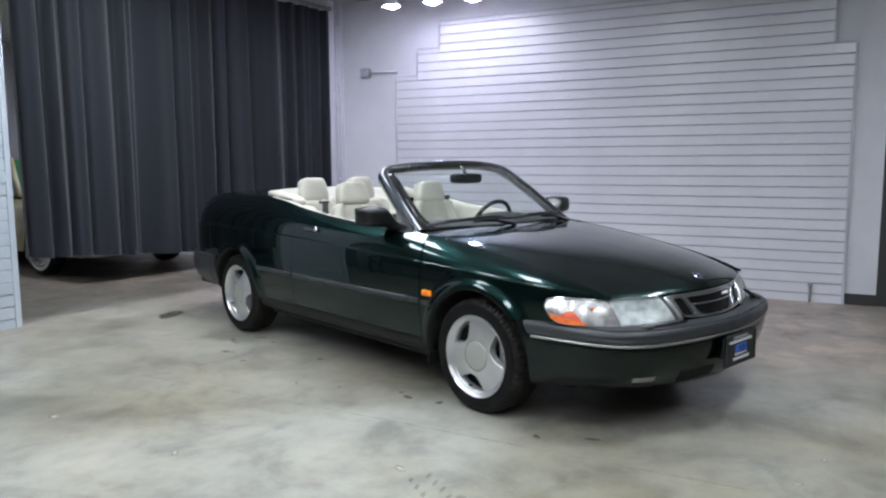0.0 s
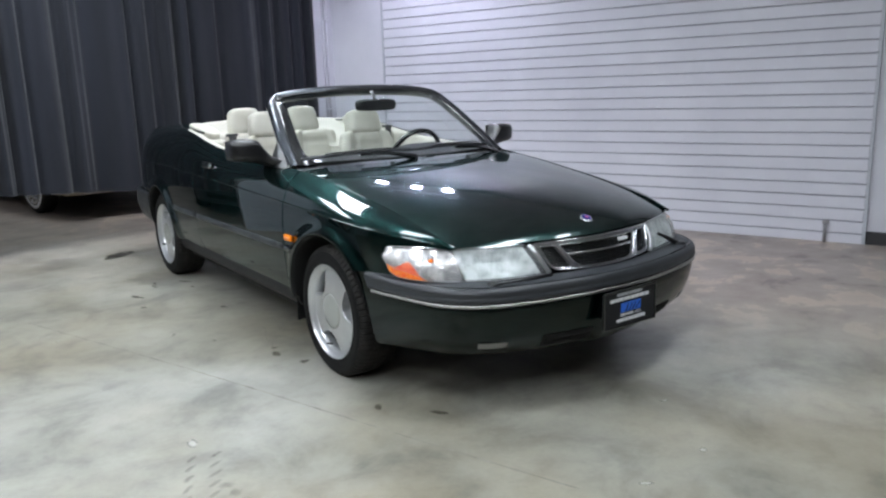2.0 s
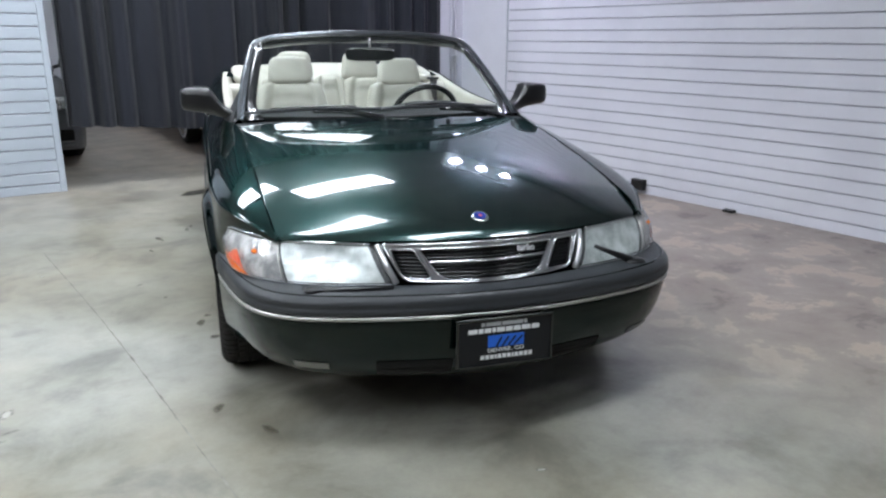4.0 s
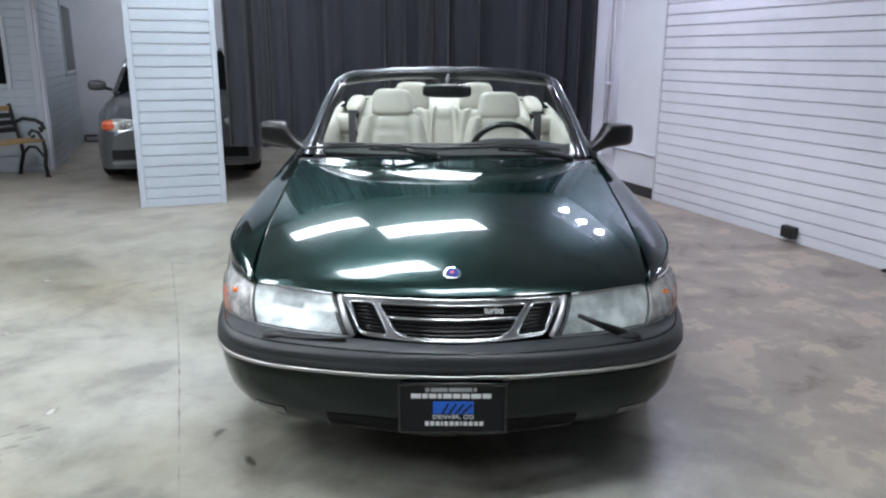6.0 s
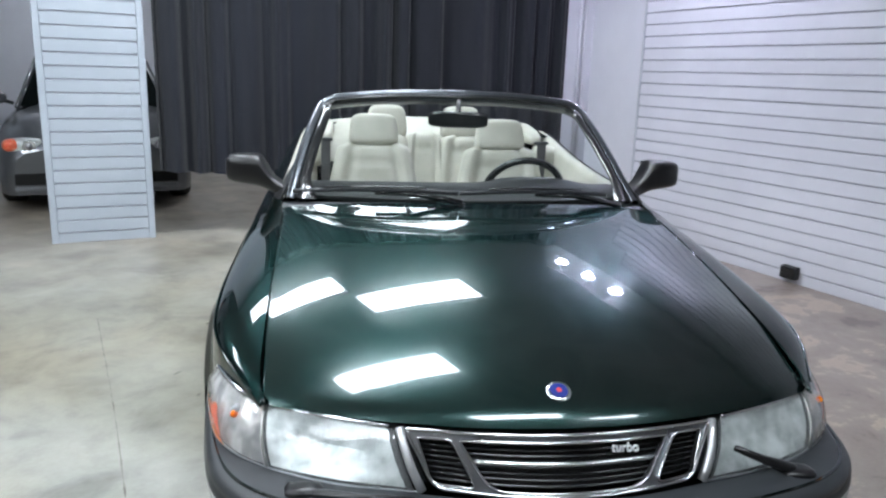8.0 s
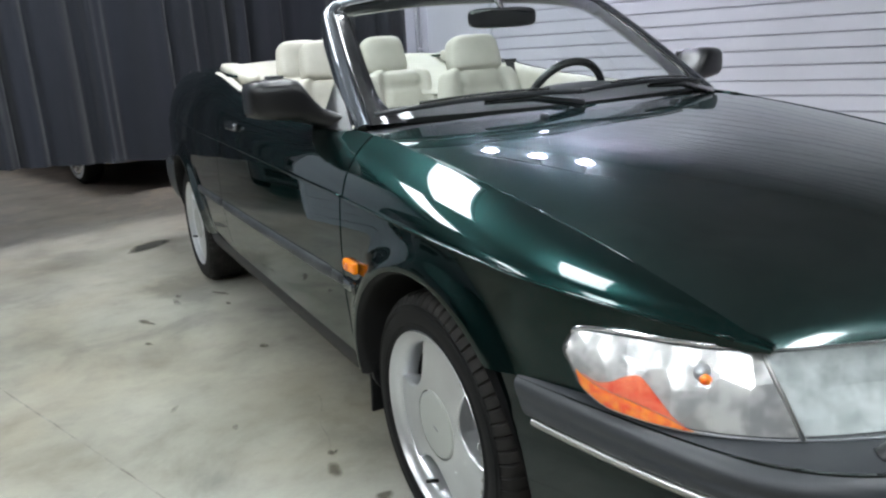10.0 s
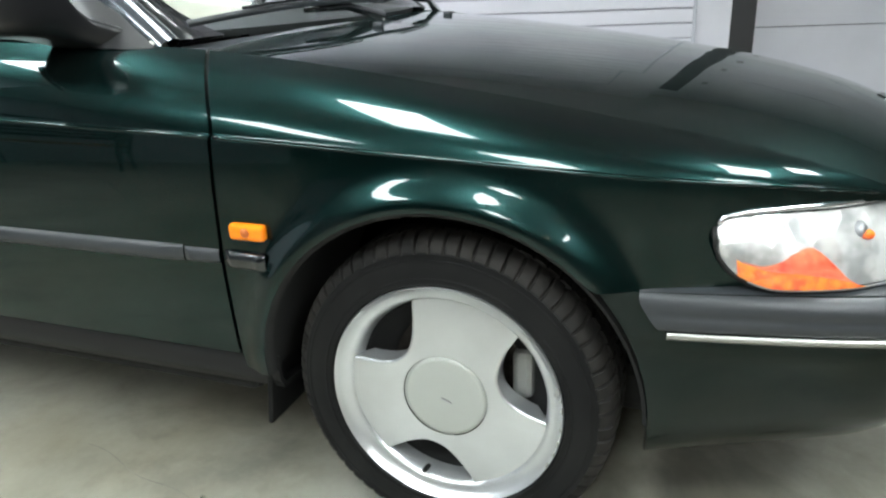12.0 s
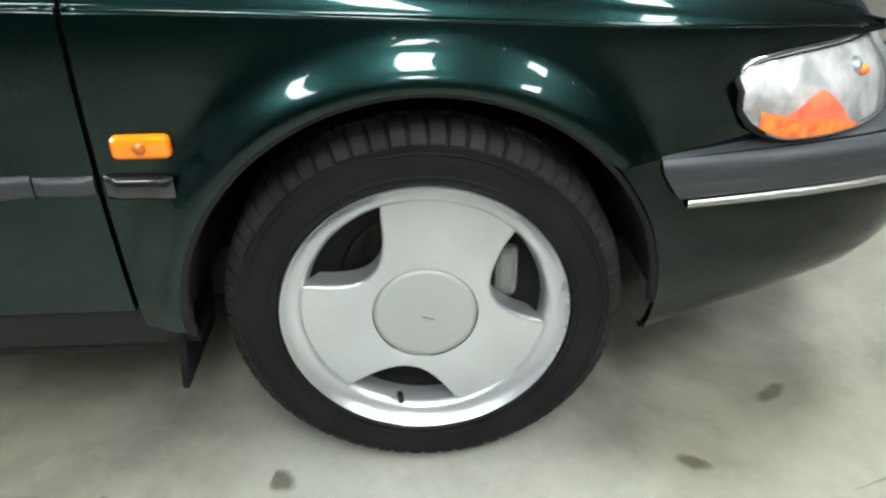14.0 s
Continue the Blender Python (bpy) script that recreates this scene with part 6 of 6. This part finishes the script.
framed_window("window_1", room_pose(-2.405, 9.75, 1.56, 90), 1.15, 0.95, "narrow dark window in the slatted side wall")
framed_window("window_2", room_pose(-3.25, 7.135, 1.36, 0), 1.0, 0.74, "window with pale frame above the bench")

# ---------- small things on the walls ----------
outlet = thing("floor_outlet", room_pose(WALL_U - 0.014, 1.505, 0.079, -90), "black outlet box low on the slat wall", "outlet")
part("outlet_box", box(0.125, 0.055, 0.090, 0.006, at=(0, -0.028, 0)), IRON, outlet)
part("outlet_cover", box(0.105, 0.006, 0.072, 0.003, at=(0, -0.058, 0)), GLOSS_BLACK, outlet)
junction = thing("junction_box", room_pose(WALL_U + 0.018, 3.71, 2.355, -90), "small grey junction box with conduit on the wall", "junction box")
part("box", box(0.12, 0.06, 0.11, 0.008, at=(0, -0.03, 0)), STEEL, junction)
part("cover", box(0.10, 0.008, 0.09, 0.003, at=(0, -0.064, 0)), GROOVE, junction)
part("conduit", tube([(0.06, -0.02, 0.0), (0.42, -0.02, 0.0), (0.425, -0.02, -0.03)], 0.011, 8), WHITE_PAINT, junction)
pipes = thing("wall_conduit", room_pose(3.24, 4.06, 0, 0), "two white painted conduits running up the wall", "conduit")
for x in (0.0, 0.055):
    part("pipe", tube([(x, -0.022, 0.46), (x, -0.022, CEIL - 0.002)], 0.017, 12), WHITE_PAINT, pipes)
part("pipe_box", box(0.14, 0.05, 0.12, 0.006, at=(0.03, -0.026, 0.42)), WHITE_PAINT, pipes)
for z in (1.1, 2.1, 2.9):
    part("pipe_clip", box(0.12, 0.02, 0.02, 0.003, at=(0.027, -0.034, z)), WHITE_PAINT, pipes)
low_pipe = thing("wall_conduit", room_pose(WALL_U + 0.018, 3.30, 0.428, -90), "white conduit running along the wall low down", "conduit")
part("pipe", tube([(0.0, -0.02, 0), (-0.76, -0.02, 0.004)], 0.014, 12), WHITE_PAINT, low_pipe)
stub = thing("conduit_stub", room_pose(WALL_U - 0.014, -1.16, 0, -90), "short grey conduit stub at the foot of the slat wall", "conduit")
part("pipe", tube([(0, -0.02, 0.0), (0, -0.02, 0.15)], 0.012, 10), STEEL, stub)
part("pipe_cap", box(0.04, 0.03, 0.03, 0.004, at=(0, -0.02, 0.16)), STEEL, stub)
wedge = thing("rubber_wedge", room_pose(WALL_U - 0.05, 0.62, 0, -90), "small dark rubber wedge at the foot of the slat wall", "door wedge")
part("wedge", box(0.09, 0.05, 0.02, 0.005, at=(0, 0, 0.011)), IRON, wedge)
plank = thing("floor_vent", room_pose(-2.15, 10.28, 0, 0), "low dark vent box at the foot of the back wall", "vent")
part("vent_body", box(0.40, 0.16, 0.10, 0.01, at=(0, 0, 0.05)), IRON, plank)
part("vent_grille", box(0.34, 0.01, 0.06, 0.002, at=(0, -0.085, 0.05)), GROOVE, plank)

# ---------- marks on the floor ----------
STAIN = material("oil_stain", (0.20, 0.185, 0.14), 0.30)
vary(STAIN, 30, (0.095, 0.084, 0.056), (0.175, 0.158, 0.115))


def soften(m, strength, scale):
    """Let a stain fade out unevenly toward its rim."""
    t = m.node_tree
    link = t.links.new
    place = t.nodes.new("ShaderNodeTexCoord")
    middle = t.nodes.new("ShaderNodeVectorMath")
    middle.operation = "SUBTRACT"
    middle.inputs[1].default_value = (0.5, 0.5, 0.0)
    flat = t.nodes.new("ShaderNodeVectorMath")
    flat.operation = "MULTIPLY"
    flat.inputs[1].default_value = (2.0, 2.0, 0.0)
    far = t.nodes.new("ShaderNodeVectorMath")
    far.operation = "LENGTH"
    link(place.outputs["Generated"], middle.inputs[0])
    link(middle.outputs[0], flat.inputs[0])
    link(flat.outputs[0], far.inputs[0])
    n = node(m, "ShaderNodeTexNoise", Scale=scale, Detail=4)
    link(place.outputs["Object"], n.inputs["Vector"])
    add = t.nodes.new("ShaderNodeMath")
    add.operation = "ADD"
    link(far.outputs["Value"], add.inputs[0])
    link(n.outputs["Fac"], add.inputs[1])
    fade = node(m, "ShaderNodeMapRange", **{"From Min": 0.95, "From Max": 1.45, "To Min": strength, "To Max": 0.0})
    link(add.outputs[0], fade.inputs["Value"])
    link(fade.outputs[0], t.nodes["Principled BSDF"].inputs["Alpha"])


DARK_OIL = material("dark_oil", (0.022, 0.021, 0.018), 0.3)
vary(DARK_OIL, 18, (0.016, 0.015, 0.013), (0.04, 0.038, 0.032))
soften(DARK_OIL, 0.9, 9)
soften(STAIN, 0.62, 26)
FLECK = relief(material("white_fleck", (0.46, 0.45, 0.41), 0.6), 80, 0.3, 0.001)
soften(FLECK, 0.9, 60)
STREAK = material("pale_streak", (0.40, 0.39, 0.36), 0.5)
vary(STREAK, 12, (0.30, 0.29, 0.26), (0.44, 0.43, 0.40))


def blot(name, u, v, a, b, turn, mat, label, seed, lobes=0.25):
    rng = np.random.RandomState(seed)
    n = 40
    q = np.linspace(0, 2 * np.pi, n, endpoint=False)
    rad = 1 + sum(lobes / (k + 1) * np.cos((k + 2) * q + rng.rand() * 6.28) * rng.rand() for k in range(6))
    ring = np.stack([a * rad * np.cos(q), b * rad * np.sin(q), np.full(n, 0.0012)], -1)
    inner = ring * np.array([0.8, 0.8, 1]) + np.array([0, 0, 0.0006])
    outer = ring * np.array([1, 1, 0.0]) + np.array([0, 0, 0.0002])
    verts = np.concatenate([outer, ring * np.array([0.96, 0.96, 1]), inner, [[0, 0, 0.002]]])
    faces = []
    for i in range(n):
        j = (i + 1) % n
        faces += [(i, j, n + j, n + i), (n + i, n + j, 2 * n + j, 2 * n + i), (2 * n + i, 2 * n + j, 3 * n)]
    ob = part(name, mesh_of(name, verts, faces), mat)
    ob.matrix_basis = room_pose(u, v, 0.0004, turn)
    return tagged(ob, label, "stain", kind="stuff")


blot("oil_stain", 0.29, 3.70, 0.21, 0.085, 15, DARK_OIL, "dark oil stain on the concrete floor", 3)
blot("oil_stain", -0.726, 0.715, 0.042, 0.026, 60, STAIN, "small dark oil spot on the concrete floor", 4)
blot("oil_stain", -0.73, 0.515, 0.030, 0.026, 10, STAIN, "small dark oil spot on the concrete floor", 5)
blot("oil_stain", -0.87, -0.38, 0.045, 0.020, 100, STAIN, "small dark oil spot on the concrete floor", 6)
blot("oil_stain", -0.955, -0.134, 0.03, 0.022, 40, STAIN, "small dark oil spot on the concrete floor", 7)
for i, (u, v, r) in enumerate(((-1.843, 2.194, 0.035), (-1.896, 1.251, 0.030), (-1.573, 0.254, 0.036), (-0.644, -1.352, 0.020), (-0.966, -1.264, 0.024), (-0.30, -1.10, 0.018), (-2.4, 0.9, 0.02), (-1.2, 1.9, 0.016))):
    blot("paint_fleck", u, v, r, r * 0.6, 30 * i, FLECK, "small white paint fleck on the floor", 20 + i, 0.5)


# faint print of a dirty tyre, and a saw-cut joint
PRINT = material("tyre_print", (0.33, 0.322, 0.28), 0.35)
vary(PRINT, 25, (0.16, 0.155, 0.13), (0.21, 0.205, 0.18))
soften(PRINT, 0.28, 40)
for i in range(7):
    for k in range(2):
        u, v = -1.655 - 0.045 * i + 0.075 * k, 0.150 - 0.055 * i - 0.045 * k
        blot("tyre_print", u, v, 0.036, 0.012, 20 - 14 * k, PRINT, "faint tyre tread print on the concrete floor", 50 + 2 * i + k, 0.4)
for i in range(4):
    blot("tyre_print", -1.70 - 0.018 * i, -0.10 - 0.065 * i, 0.030, 0.022, 60, PRINT, "faint tyre tread print on the concrete floor", 80 + i, 0.5)
JOINT = material("joint_dirt", (0.20, 0.19, 0.16), 0.6)
vary(JOINT, 9, (0.14, 0.13, 0.11), (0.29, 0.28, 0.245))
rng = np.random.RandomState(12)
joint = part("floor_joint", grid([[(-1.100 + 0.010 * math.sin(v * 1.7) + 0.004 * rng.rand() + d, v, 0.0009) for d in (-0.0022 - 0.002 * rng.rand(), 0.0022)] for v in np.linspace(-1.1, 2.4, 90)]), JOINT)
joint.matrix_basis = room_pose(0, 0)
tagged(joint, "narrow dirty saw-cut joint in the concrete floor", "floor joint", kind="structure")
for i, (u, v, a, b, q) in enumerate(((-0.44, 2.345, 0.060, 0.022, 95), (-0.296, 1.653, 0.028, 0.018, 80), (-0.804, 1.442, 0.034, 0.010, 40), (-0.011, 2.422, 0.070, 0.014, 100), (-0.078, 2.246, 0.022, 0.013, 80),
                                  (-0.562, 2.082, 0.026, 0.013, 100), (-0.752, 1.163, 0.024, 0.009, 60), (-0.669, 0.790, 0.020, 0.016, 20), (-0.21, 2.488, 0.050, 0.020, 70), (-0.16, 2.56, 0.040, 0.018, 60))):
    blot("oil_stain", u, v, a, b, q, PRINT if i in (2, 6, 8, 9) else STAIN, "small dark oil spot on the concrete floor", 110 + i, 0.45)
crack = part("floor_crack", grid([[(-0.45 - 0.22 * t + 0.01 * math.sin(9 * t) + d, 1.13 - 0.32 * t, 0.0009) for d in (-0.0012, 0.0012)] for t in np.linspace(0, 1, 20)]), JOINT)
crack.matrix_basis = room_pose(0, 0)
tagged(crack, "hairline crack in the concrete floor", "floor crack", kind="structure")
chalk = part("chalk_line", grid([[(u, 4.60 + 0.10 * math.sin(1.1 * u) + 0.008 * math.sin(31 * u) + d, 0.0009) for d in (-0.010 - 0.006 * math.sin(17 * u), 0.010)] for u in np.linspace(-0.5, 1.5, 60)]), STREAK)
chalk.matrix_basis = room_pose(0, 0)
tagged(chalk, "worn pale line drawn on the concrete floor", "floor line", kind="structure")
